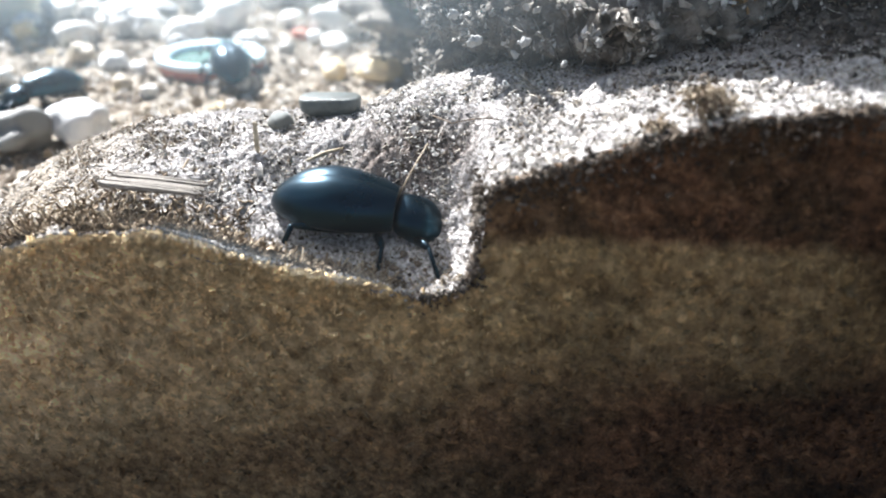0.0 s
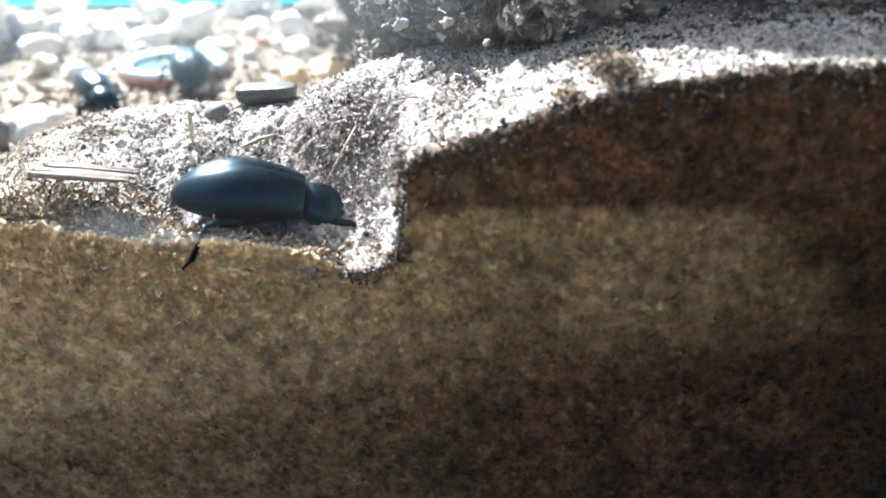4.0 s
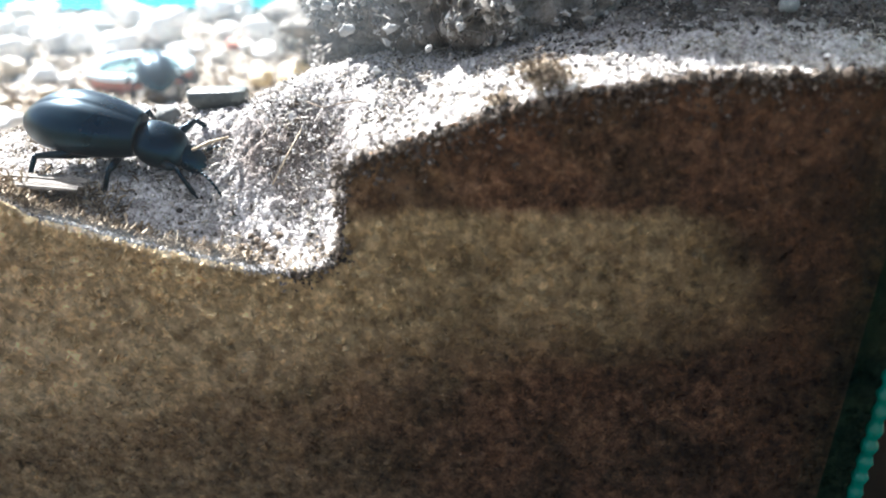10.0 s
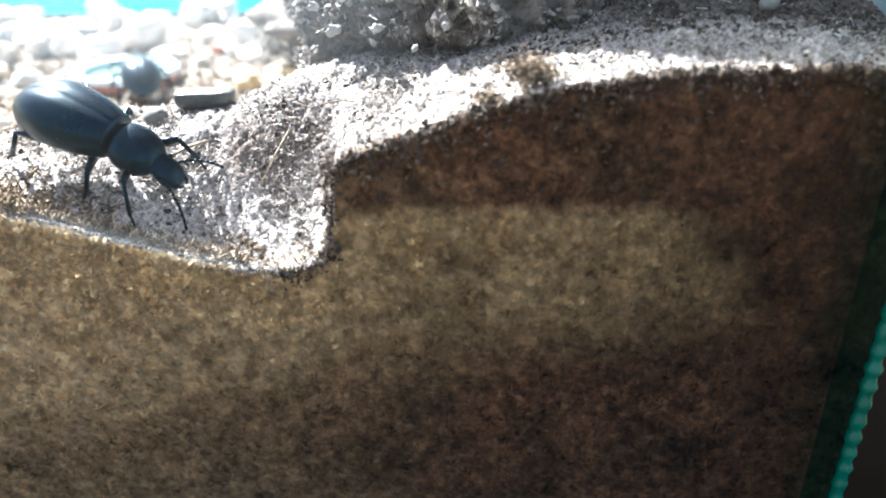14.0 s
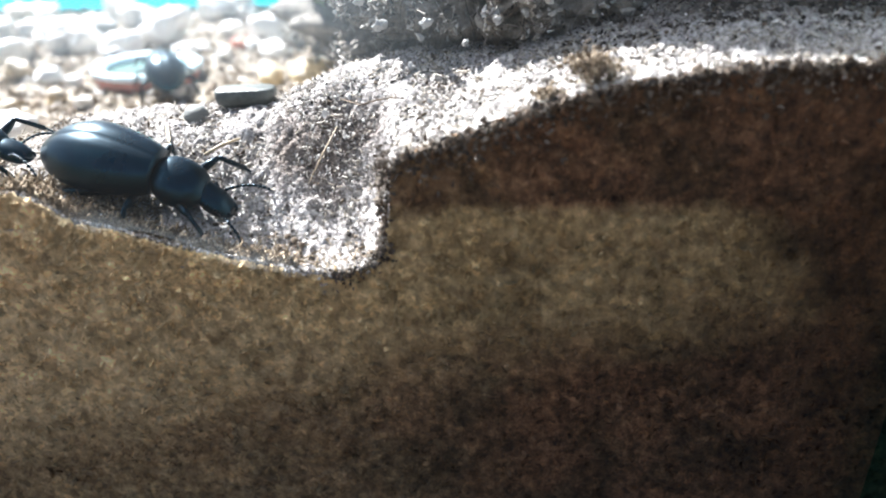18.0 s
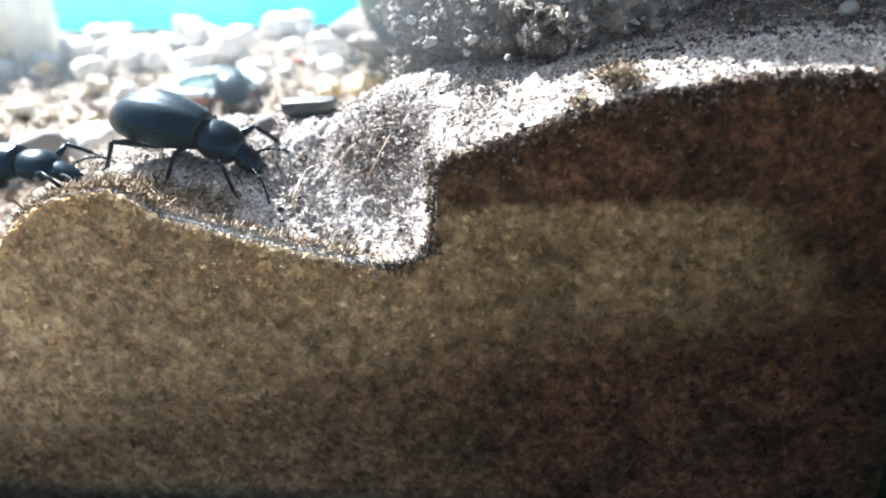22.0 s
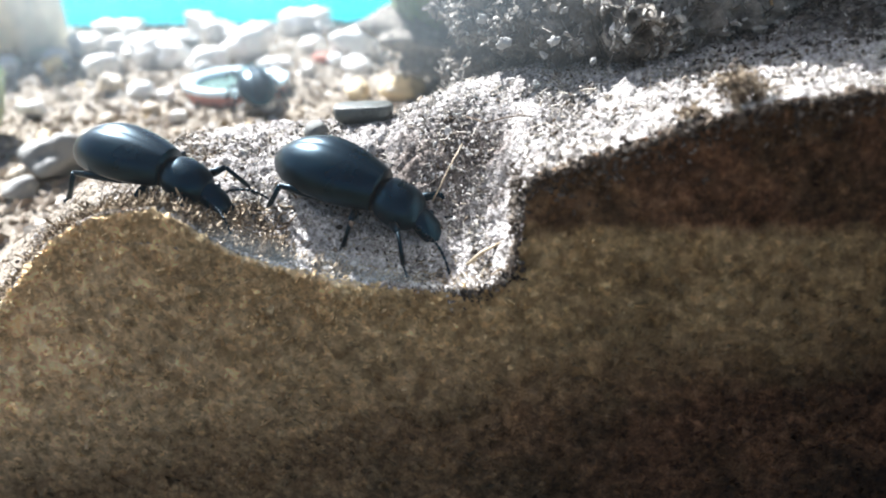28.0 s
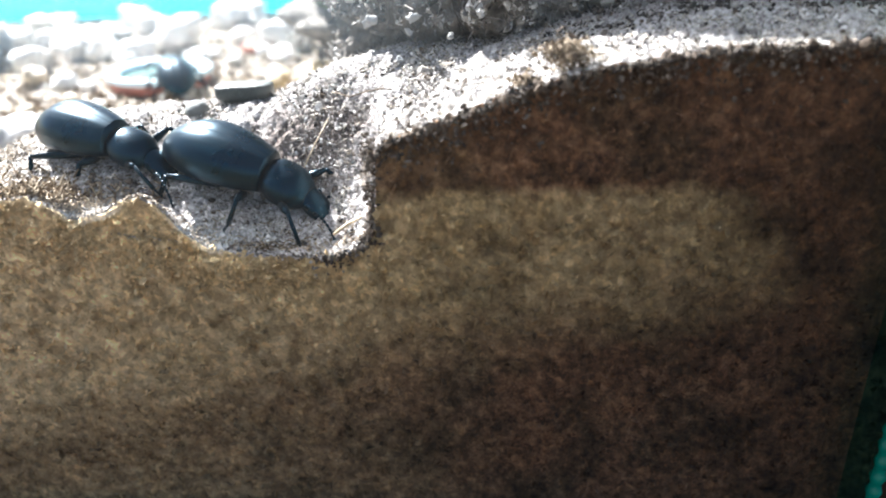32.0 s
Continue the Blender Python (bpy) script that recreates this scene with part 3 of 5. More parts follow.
def build_tank():
    tank = tagged(new("glass_tank"), "rectangular glass terrarium with teal sealed edges and a cyan back sheet", "terrarium")
    for name, lo, hi, mat, label in (("front_pane", (LEFT - .003, FRONT - .004, FLOOR), (RIGHT + .004, FRONT - .0003, .20), CLEAN_PANE, "dusty front glass pane"),
                                     ("side_pane", (RIGHT + .0005, FRONT, FLOOR), (RIGHT + .004, BACK, .20), CLEAN_PANE, ""),
                                     ("side_pane", (LEFT - .004, FRONT, FLOOR), (LEFT - .0005, BACK, .20), CLEAN_PANE, ""),
                                     ("back_pane", (LEFT, BACK + .0005, FLOOR), (RIGHT, BACK + .004, .20), CLEAN_PANE, "")):
        pane = part(name, box(bmesh.new(), lo, hi), mat, tank, label, smooth=False)
        pane.visible_shadow = False
        if name == "front_pane":  # the dust and the painted haze lie on its inner face
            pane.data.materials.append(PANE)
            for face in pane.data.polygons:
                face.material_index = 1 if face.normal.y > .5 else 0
    part("base_plate", box(bmesh.new(), (LEFT - .004, FRONT - .004, FLOOR - .006), (RIGHT + .004, BACK + .004, FLOOR - .0006), .0006), BASE_DARK, tank, "dark base of the tank", smooth=False)
    part("base_rail", box(bmesh.new(), (LEFT - .004, FRONT - .0072, FLOOR - .006), (RIGHT + .004, FRONT - .0060, -.0010), .0005), RAIL, tank, "black plastic base rail", smooth=False)
    # sealant bead in the front corner, pressed into small bulges
    pts, radii = [], []
    z = FLOOR
    while z < .20:
        pts.append((RIGHT - .0034, FRONT - .0048, z))
        radii.append(.00115 + .00022 * math.sin(z * 2 * math.pi / .0034) + .0002 * noise.noise((z * 900, 0, 0)))
        z += .0006
    bead = part("sealant_bead", tube(bmesh.new(), pts, radii, 10), BEAD, tank, "bulging teal sealant bead in the corner")
    part("corner_strip", box(bmesh.new(), (RIGHT - .0092, FRONT - .0056, FLOOR), (RIGHT - .0048, FRONT - .0042, .20), .0004), TEAL_GLASS, tank, "dim teal glass edge", smooth=False)
    return tank


build_soil()
build_tank()
back_sheet = part("back_sheet", box(bmesh.new(), (LEFT - .02, BACK + .006, FLOOR - .0062), (RIGHT + .02, BACK + .0075, .058), .0005), CYAN, smooth=False)
tagged(back_sheet, "cyan plastic sheet standing behind the tank", "back sheet")
table = part("table", box(bmesh.new(), (-1.2, -0.6, FLOOR - .036), (1.2, 1.2, FLOOR - .0065), .004), TABLE_WOOD, smooth=False)
tagged(table, "weathered brown wooden table under the tank", kind="structure")
card = part("card_sheet", box(bmesh.new(), (.02, .50, FLOOR - .0064), (.262, 1.05, FLOOR - .0040), .0006), CARD, smooth=False)
tagged(card, "pale cream card lying on the table beyond the tank", "card")
ground_sheet = part("ground", box(bmesh.new(), (-60, -60, -.85), (60, 60, -.80)), EARTH, smooth=False)
tagged(ground_sheet, "plain brown ground below the table", kind="structure")

# ---- loose soil on the surface ----
pl = off_left(off_dark_slope(surface_places(60000, -.100, RIGHT - .0005, FRONT + .0011, .160), .05), .22)
tagged(crumbs("soil_crumbs", pl, .0002 + .0007 * rng.random(len(pl)) ** 2.8, CRUMB), "pale grey dry soil crumbs scattered over the soil", "soil crumbs", kind="stuff")
pl = off_left(off_dark_slope(surface_places(2600, -.100, RIGHT - .0005, FRONT + .0011, .160), .04), .25)
tagged(crumbs("soil_clods", pl, .0005 + .0011 * rng.random(len(pl)) ** 2.6, CRUMB), "pale grey clods of dry soil on the surface", "soil crumbs", kind="stuff")
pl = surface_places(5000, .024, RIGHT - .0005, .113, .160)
tagged(crumbs("spilt_crumbs", pl, .0003 + .0014 * rng.random(len(pl)) ** 2.8, DARK_SLOPE_CRUMB), "dark grey soil crumbs on the slope", "soil crumbs", kind="stuff")
pl = surface_places(1500, -.075, RIGHT - .0005, FRONT + .0011, .150, .0001)
tagged(crumbs("dark_crumbs", pl, .0003 + .0009 * rng.random(len(pl)) ** 2.5, DARK_CRUMB), "dark damp soil crumbs scattered over the soil", "soil crumbs", kind="stuff")
pl = surface_places(750, -.006, RIGHT - .0005, FRONT + .0003, FRONT + .0014, -.0001)
tagged(crumbs("edge_crumbs", pl, .0005 + .0016 * rng.random(len(pl)) ** 2.5, DARK_CRUMB), "dark damp crumbs along the soil edge at the glass", "soil crumbs", kind="stuff")
n = 17000
x = -.098 + rng.random(n) * (RIGHT - .001 + .098)
z = -.002 + rng.random(n) * (.0840 + .002)
pl = np.stack([x, FRONT + .0005 + .0004 * rng.random(n), z], 1)[z < ground(x, np.full(n, FRONT)) + .0003]
tagged(crumbs("pressed_crumbs", pl, .0004 + .0015 * rng.random(len(pl)) ** 2.2, PRESSED, 1.3, .5), "damp brown soil crumbs pressed against the glass", "soil crumbs", kind="stuff")
n = 2200
x = -.014 + rng.random(n) * (RIGHT - .001 + .014)
pl = np.stack([x, FRONT + .0001 + .0006 * rng.random(n), ground(x, np.full(n, FRONT)) - rng.exponential(np.where(x > -.004, .0016, .0008), n) + .0003], 1)
tagged(crumbs("rim_crumbs", pl, .0003 + .0008 * rng.random(n) ** 2.4, RIM_CRUMB), "soil crumbs caught between soil edge and glass", "soil crumbs", kind="stuff")
n = 480
x = -.020 + rng.random(n) * .014
pl = np.stack([x, FRONT + .0003 + .0012 * rng.random(n), ground(x, np.full(n, FRONT)) + .0004 - rng.exponential(.0003, n)], 1)
tagged(crumbs("pit_rim_crumbs", pl, .0002 + .0007 * rng.random(n) ** 2, CRUMB), "pale dry crumbs along the lip of the pit", "soil crumbs", kind="stuff")
n = 420
z = .0545 + rng.random(n) * .0165
pl = np.stack([-.0038 + .0016 * rng.normal(size=n) * .5, FRONT + .0002 + .007 * rng.random(n) ** 2, z], 1)
tagged(crumbs("wall_crumbs", pl, .0003 + .0009 * rng.random(n) ** 2, RIM_CRUMB), "crumbs breaking from the steep wall of the pit", "soil crumbs", kind="stuff")
pl = off_dark_slope(surface_places(4500, -.090, RIGHT - .001, FRONT + .001, .152, .0003), .12)
tagged(fibres("plant_fibres", pl, .0007 + .0026 * rng.random(len(pl)) ** 3, .00005 + .00006 * rng.random(len(pl)), PALE_FIBRE, .5, bend=.7), "thin dry plant fibres on the soil", "plant fibres", kind="stuff")
pl = heaped(2000, -.098, -.040, .0034, .0004)
tagged(fibres("brown_fibres", pl, .0008 + .0018 * rng.random(len(pl)), .00012 + .00016 * rng.random(len(pl)), COIR, .9, bend=1.6), "curly orange-brown fibres piled along the glass", "plant fibres", kind="stuff")
pl = heaped(240, -.040, -.005, .0024, .0003)
tagged(fibres("pit_fibres", pl, .0007 + .0014 * rng.random(len(pl)), np.full(len(pl), .00012), COIR, .6, bend=1.1), "curly brown fibres on the floor of the pit", "plant fibres", kind="stuff")
pl = heaped(1300, -.098, -.044, .0030, .0002)
tagged(crumbs("brown_crumbs", pl, .0004 + .0009 * rng.random(len(pl)) ** 2, COIR), "orange-brown crumbs piled along the glass", "soil crumbs", kind="stuff")
pl = surface_places(9000, -.106, -.056, FRONT + .0011, .150)
tagged(crumbs("tan_crumbs", pl, .0002 + .0008 * rng.random(len(pl)) ** 2.5, TAN_CRUMB), "tan soil crumbs on the slope towards the gravel", "soil crumbs", kind="stuff")
pl = surface_places(15000, -.26, -.02, .140, .39)
tagged(crumbs("grit", pl, .0007 + .0036 * rng.random(len(pl)) ** 2.5, GRIT), "tan grit and small gravel on the tank floor", "grit", kind="stuff")

# ---- stones ----
KINDS = {"w": (WHITE_STONE, "white rounded pebble on the gravel"), "g": (GREY_STONE, "grey rounded pebble on the gravel"), "t": (TAN_STONE, "tan pebble half sunk in the grit"),
         "y": (YELLOW_STONE, "smooth pale yellow pebble on the gravel"), "o": (YELLOW_STONE, "smooth orange-yellow pebble on the gravel"), "r": (RED_STONE, "rust-red pebble between white stones"),
         "b": (GREY_STONE, "small dark grey pebble on the gravel")}
SHAPES = {}


def pebble(kind, x, y, width, z=None, turn=None, tall=1.0, sink=0.12):
    mat, label = KINDS[kind]
    pick = random.randrange(5)
    if (mat.name, pick) not in SHAPES:
        SHAPES[mat.name, pick] = pebble_mesh("pebble", 1 + pick + 7 * len(SHAPES), mat, (1, .72 + .06 * pick, .50 + .07 * pick), .26 + .05 * pick)
    ob = new("pebble", SHAPES[mat.name, pick])
    z = ground_at(x, y) if z is None else z
    ob.matrix_basis = pose(x, y, z - sink * width * .6, random.uniform(-8, 8), random.uniform(-8, 8), random.uniform(0, 360) if turn is None else turn)
    ob.scale = (width, width, width * tall)
    return tagged(ob, label, "pebble", "pebbles on the tank floor")


for row in (("w", -.1593, .3182, .0185), ("w", -.1909, .3697, .0110), ("w", -.1672, .2905, .0140), ("w", -.1376, .2609, .0104), ("w", -.1246, .2983, .0160), ("w", -.1146, .3188, .0200),
            ("w", -.1959, .3325, .0150), ("w", -.1649, .2368, .0080), ("g", -.1224, .2843, .0105), ("g", -.1478, .3329, .0098), ("r", -.0845, .3120, .0100), ("w", -.0697, .3180, .0215),
            ("y", -.0586, .2553, .0115), ("o", -.0426, .2466, .0130), ("g", -.0316, .2697, .0111), ("w", -.1457, .3090, .0140), ("w", -.1538, .3385, .0124), ("w", -.1237, .3213, .0118),
            ("w", -.1849, .3409, .0126)):
    pebble(*row)
for row in (("w", -.2241, .3440, .0103), ("w", -.0982, .3066, .0077), ("w", -.0836, .2890, .0056), ("w", -.0772, .3052, .0067), ("t", -.1532, .2685, .0082), ("b", -.1795, .3057, .0069),
            ("w", -.1271, .2571, .0059), ("g", -.1270, .1850, .0185), ("g", -.1301, .1709, .0100), ("t", -.1330, .1799, .0089), ("t", -.1251, .2384, .0074), ("w", -.1012, .3007, .0067),
            ("w", -.0866, .2430, .0067), ("w", -.1119, .2300, .0060), ("t", -.1816, .2849, .0065), ("t", -.1353, .2275, .0064), ("y", -.1924, .3004, .0091), ("w", -.1150, .1935, .0190),
            ("t", -.1080, .1760, .0080)):
    pebble(*row)
for k in range(70):
    x, y = random.uniform(-.235, -.035), random.uniform(.175, .385)
    if (x + .1008) ** 2 + (y - .2516) ** 2 < .025 ** 2:
        continue
    pebble("w" if y > .29 and random.random() < .75 else random.choice("wtttgbty"), x, y, random.uniform(.003, .006) if y < .29 else random.uniform(.007, .016), sink=.55 if y < .29 else .2)


def slate_stone():
    """Flat dark stone with a level top, on the crest behind the pit."""
    bm = bmesh.new()
    n = 40
    rim = [(.0062 * (abs(math.cos(a)) ** .55) * math.copysign(1, math.cos(a)) * (1 + .05 * noise.noise((math.cos(a) * 2, math.sin(a) * 2, 5))),
            .0036 * (abs(math.sin(a)) ** .6) * math.copysign(1, math.sin(a))) for a in (2 * math.pi * k / n for k in range(n))]
    rings = []
    for z, s in ((0, .74), (.0004, .86), (.0012, .95), (.0024, 1.0), (.0037, 1.0), (.0042, .97), (.0044, .88)):
        rings.append([bm.verts.new((x * s + .0001 * noise.noise((x * 900, y * 900, z * 900)), y * s + .0003 * noise.noise((x * 700, z * 700, 2)), z)) for x, y in rim])
    for a, b in zip(rings, rings[1:]):
        for k in range(n):
            bm.faces.new((a[k], a[(k + 1) % n], b[(k + 1) % n], b[k]))
    bm.faces.new(rings[0][::-1])
    bm.faces.new(rings[-1])
    ob = part("flat_stone", bm, SLATE_DARK)
    ob.matrix_basis = pose(-.0325, .1360, .0668, -6, 1, 8)
    ob.scale = (.90, .95, .74)
    return tagged(ob, "flat dark grey-green stone lying on the soil crest", "stone")


slate_stone()
slope = new("pebble", pebble_mesh("pebble", 37, SLATE, (1, .9, .8), .2))
slope.matrix_basis, slope.scale = pose(0.0631, 0.1189, ground_at(0.0631, 0.1189)), (.0030, .0030, .0030)
tagged(slope, "grey pebble on the dark soil slope", "pebble", "pebbles on the tank floor")
small = new("pebble", pebble_mesh("pebble", 31, SLATE, (1, .9, .85), .12))
small.matrix_basis, small.scale = pose(-.0405, .1310, .0645, 0, 0, 40), (.0048, .0048, .0048)
tagged(small, "small round grey pebble beside the flat stone", "pebble", "pebbles on the tank floor")

# ---- dish ----
dish = tagged(new("feeding_dish"), "small round dish, pale blue rim over red-brown sides, on the gravel", "dish")
dish.matrix_basis = pose(-.1040, .2640, .0318, -2, 1, 0)
dish.scale = (.92, .92, .92)
part("side", lathe(bmesh.new(), [(.0170, 0), (.0182, .0006), (.0190, .0062), (.0186, .0064)], 64, False), DISH_RED, dish, "red-brown side")
part("rim", lathe(bmesh.new(), [(.0188, .0058), (.0197, .0060), (.0201, .0070), (.0199, .0080), (.0192, .0084), (.0168, .0080), (.0150, .0068), (.0148, .0058), (.0150, .0050), (.0180, .0050), (.0188, .0058)], 64, False), RIM_BLUE, dish, "pale blue rim")
part("jelly", lathe(bmesh.new(), [(.0152, .0030), (.0152, .0058), (.0120, .0061), (.0040, .0062)], 48), GEL, dish, "grey-green food jelly")


# ---- root ball and plant ----
def root_ball():
    """Clod of soil from a plant pot: rounded, crumbly, with a steep face."""
    plant = tagged(new("potted_plant_clump"), "green leafy plant standing on a crumbly grey clod of potting soil", "plant")
    cx, cy, r = .0222, .1675, .0416
    plant.matrix_basis = pose(cx, cy, .060)
    def face(a, z):
        """Radius of the clod's crumbled side."""
        p = Vector((math.cos(a) * r, math.sin(a) * r, z))
        lump = noise.noise(p * 110) * .0040 + noise.noise(p * 250) * .0044 + abs(noise.noise(p * 480)) * -.0052 + noise.noise(p * 1300) * .0010
        return r + lump - .0045 * math.exp(-((z - .0160) / .0038) ** 2) - .0022 * max(0, (z - .0215) / .007) ** 2

    bm = bmesh.new()
    seg, rows_up = 420, 62
    rings = []
    for j in range(rows_up + 10):
        ring = []
        for k in range(seg):
            a = 2 * math.pi * k / seg
            if j < rows_up:
                z = .0285 * j / (rows_up - 1)
                rr = face(a, z)
            else:
                rr = face(a, .0285) * (1 - (j - rows_up + 1) / 11)
                z = .0285
            lift = noise.noise((math.cos(a) * rr * 260, math.sin(a) * rr * 260, 7)) * .0018 if j >= rows_up - 1 else 0
            ring.append(bm.verts.new((math.cos(a) * rr, math.sin(a) * rr, z + lift)))
        rings.append(ring)
    for a, b in zip(rings, rings[1:]):
        for k in range(seg):
            bm.faces.new((a[k], a[(k + 1) % seg], b[(k + 1) % seg], b[k]))
    bm.faces.new(rings[-1])
    part("soil_clod", bm, CLOD, plant, "crumbly grey soil clod")
    # crumbs, white grains and rootlets on its face
    n = 13000
    a = math.pi + rng.random(n) * math.pi * 1.1 - .3
    z = rng.random(n) * .0292
    rr = np.array([face(p, q) for p, q in zip(a, z)]) + .0006 * rng.normal(size=n)
    pts = np.stack([np.cos(a) * rr, np.sin(a) * rr, z], 1)[rr > r - .0018 + .0022 * rng.random(n)]  # few in the hollows
    tagged(crumbs("clod_crumbs", pts, .0003 + .0015 * rng.random(len(pts)) ** 2.2, CLOD_CRUMB, 1.4, .6), kind="stuff").parent = plant
    n = 500
    a, s = math.pi + rng.random(n) * math.pi, np.sqrt(rng.random(n))
    pts = np.stack([np.cos(a) * r * s, np.sin(a) * r * s, np.full(n, .0290)], 1)
    tagged(crumbs("top_crumbs", pts, .0006 + .0020 * rng.random(n) ** 2, CLOD_CRUMB), kind="stuff").parent = plant
    n = 1300
    a = math.pi + rng.random(n) * math.pi
    z = .004 + rng.random(n) * .0245
    rr = np.array([face(p, q) + .0004 for p, q in zip(a, z)])
    pts = np.stack([np.cos(a) * rr, np.sin(a) * rr, z], 1)
    tagged(fibres("rootlets", pts, .0007 + .0026 * rng.random(n) ** 2, .00007 + .00020 * rng.random(n) ** 2, CLOD_FIBRE, 1.6, bend=1.8), kind="stuff").parent = plant
    for x, y, z, w in ((-.0067, .1304, .0821, .0023), (.0015, .1246, .0838, .0019), (-.0010, .1256, .0765, .0015), (.008, .1240, .0805, .0014), (-.0105, .1345, .0855, .0020), (.013, .1238, .0842, .0016)):
        ob = new("white_grain", pebble_mesh("white_grain", x * 900, PERLITE, (1, .75, .8), .7, 3))
        ob.parent = plant
        ob.matrix_basis, ob.scale = pose(x - cx, y - cy, z - .060 - w * .4, 20, 10, 50), (w * .9, w * .9, w * .9)
    # stems with roots at their feet, then arching leaves
    for k in range(24):
        a, s = random.uniform(3.3, 6.2), random.uniform(.016, .038)
        bx, by = math.cos(a) * s, math.sin(a) * s
        lean = Vector((random.uniform(-.006, .012), random.uniform(-.002, .006), random.uniform(.010, .017)))
        base = Vector((bx, by, .0278))
        pts = [base + lean * f + Vector((.0015 * math.sin(f * 5 + k), 0, 0)) for f in (0, .2, .45, .7, 1)]
        stem = part("stem", tube(bmesh.new(), pts, [.0013, .0010, .0009, .0008, .0005], 7), STEM, plant)
        bm = bmesh.new()
        for q in range(4):
            b = random.uniform(0, 6.28)
            out = Vector((math.cos(b), math.sin(b), 0)) * random.uniform(.003, .006)
            tube(bm, [base + Vector((0, 0, .002)), base + out * .5 + Vector((0, 0, .0014)), base + out + Vector((0, 0, -.0002))], [.0005, .0004, .0002], 5)
        part("root", bm, STEM, stem)
    for k in range(46):
        a, s = random.uniform(0, 6.28), random.uniform(.0, .034)
        base = Vector((math.cos(a) * s + .002, abs(math.sin(a)) * s * .6 + .012, .030))
        out = Vector((math.cos(a) * .8 + .2, abs(math.sin(a)) * .6 + .2, 0)).normalized() * random.uniform(.02, .055)
        part("leaf", blade(base, out, random.uniform(.030, .055), random.uniform(.003, .0055)), LEAF, plant)
    made, foliage = 0, bmesh.new()
    while made < 1250:  # unseen leaves over the right end, placed by where their shadow falls on the slope
        x, y, z = random.uniform(-.040, .090), random.uniform(.110, .225), random.uniform(.108, .150)
        fall_x, fall_y = x - sun_from.x / sun_from.z * (z - .085), y - sun_from.y / sun_from.z * (z - .085)
        if fall_x < .018 or fall_y < .0025 + np.interp(fall_x, (.008, .021, .037, .049, .058, .068), (.131, .126, .1155, .1085, .1045, .101)) or fall_x > .12 or fall_y > .19:
            continue
        made += 1
        a = random.uniform(0, 6.28)
        out = Vector((math.cos(a), math.sin(a), 0)) * random.uniform(.009, .014)
        place = (Vector((x - cx, y - cy, z - .060)) - out * .5, out, random.uniform(-.004, .008), random.uniform(.0045, .0075), .3, 6)
        if made < 240:
            part("leaf", blade(*place), LEAF, plant)
        else:
            blade(*place, foliage)
    tagged(part("foliage", foliage, LEAF, plant, "unseen green leaves added to shade the right slope"), kind="stuff")
    return plant


def blade(base, out, height, width, droop=.35, steps=9, bm=None):
    """A folded strap leaf with thickness."""
    bm = bmesh.new() if bm is None else bm
    side = out.cross(Vector((0, 0, 1))).normalized()
    rings = []
    for i in range(steps + 1):
        f = i / steps
        c = base + out * f ** 1.4 + Vector((0, 0, height * (f - droop * f ** 3)))
        w = width * (.45 + 1.1 * f) * (1 - f ** 3) + .0002
        up = Vector((0, 0, 1)) * .0004 + out.normalized() * -.0003
        rings.append([bm.verts.new(c - side * w + up * 2), bm.verts.new(c), bm.verts.new(c + side * w + up * 2), bm.verts.new(c + up)])
    for a, b in zip(rings, rings[1:]):
        for k in range(4):
            bm.faces.new((a[k], a[(k + 1) % 4], b[(k + 1) % 4], b[k]))
    return bm


PERLITE = plain("perlite", (.44, .43, .41), 0.9, 0.3, 900, relief=.0004)
LUMP_SOIL = plain("brown_soil", (.16, .12, .085), 0.95, 0.5, 500, relief=.0006)
CLOD = plain("potting_soil", (.19, .168, .142), 0.95, 0.65, 260, relief=.0012)
root_ball()

BROAD_LEAF = leaf_material("broad_leaf", (.15, .20, .10))
shrub = tagged(new("broad_leaf_plant"), "green broad-leaved plant growing from the gravel behind the clod", "plant")
shrub.matrix_basis = pose(-.0230, .2620, ground_at(-.0230, .2620) - .002)
for dx, a, s, h, w in ((-.012, 240, .014, .075, .0125), (-.004, 262, .010, .080, .0140), (.006, 275, .010, .078, .0140), (.016, 290, .012, .074, .0125), (-.006, 110, .012, .085, .0140), (.008, 80, .012, .085, .0140),
                       (-.014, 215, .020, .062, .0090), (.020, 320, .020, .062, .0090)):
    out = Vector((math.cos(radians(a)), math.sin(radians(a)), 0))
    part("leaf", blade(Vector((dx, 0, .004)) + out * .003, out * s, h, w, .15), BROAD_LEAF, shrub)
clump = part("soil_clump", bmesh.new(), CLOD, shrub, "dark crumbly soil round the foot of the plant")
clump.data = pebble_mesh("soil_clump", 71, CLOD, (.046, .030, .016), .8, 5)
extra = rng.normal(size=(700, 3)) * np.array([.014, .009, .004]) + np.array([0, -.004, .010])
crumbs("clump_crumbs", extra, .0008 + .0020 * rng.random(700) ** 2, CLOD_CRUMB).parent = shrub
tagged(bpy.data.objects["clump_crumbs"], kind="stuff")
for dx in (-.010, .002, .014):
    part("stem", tube(bmesh.new(), [(dx, 0, .002), (dx + .001, 0, .016), (dx, .001, .036)], [.0030, .0022, .0012], 9), STEM, shrub)
pebble("g", -0.0326, 0.2805, .0125, tall=1.2)

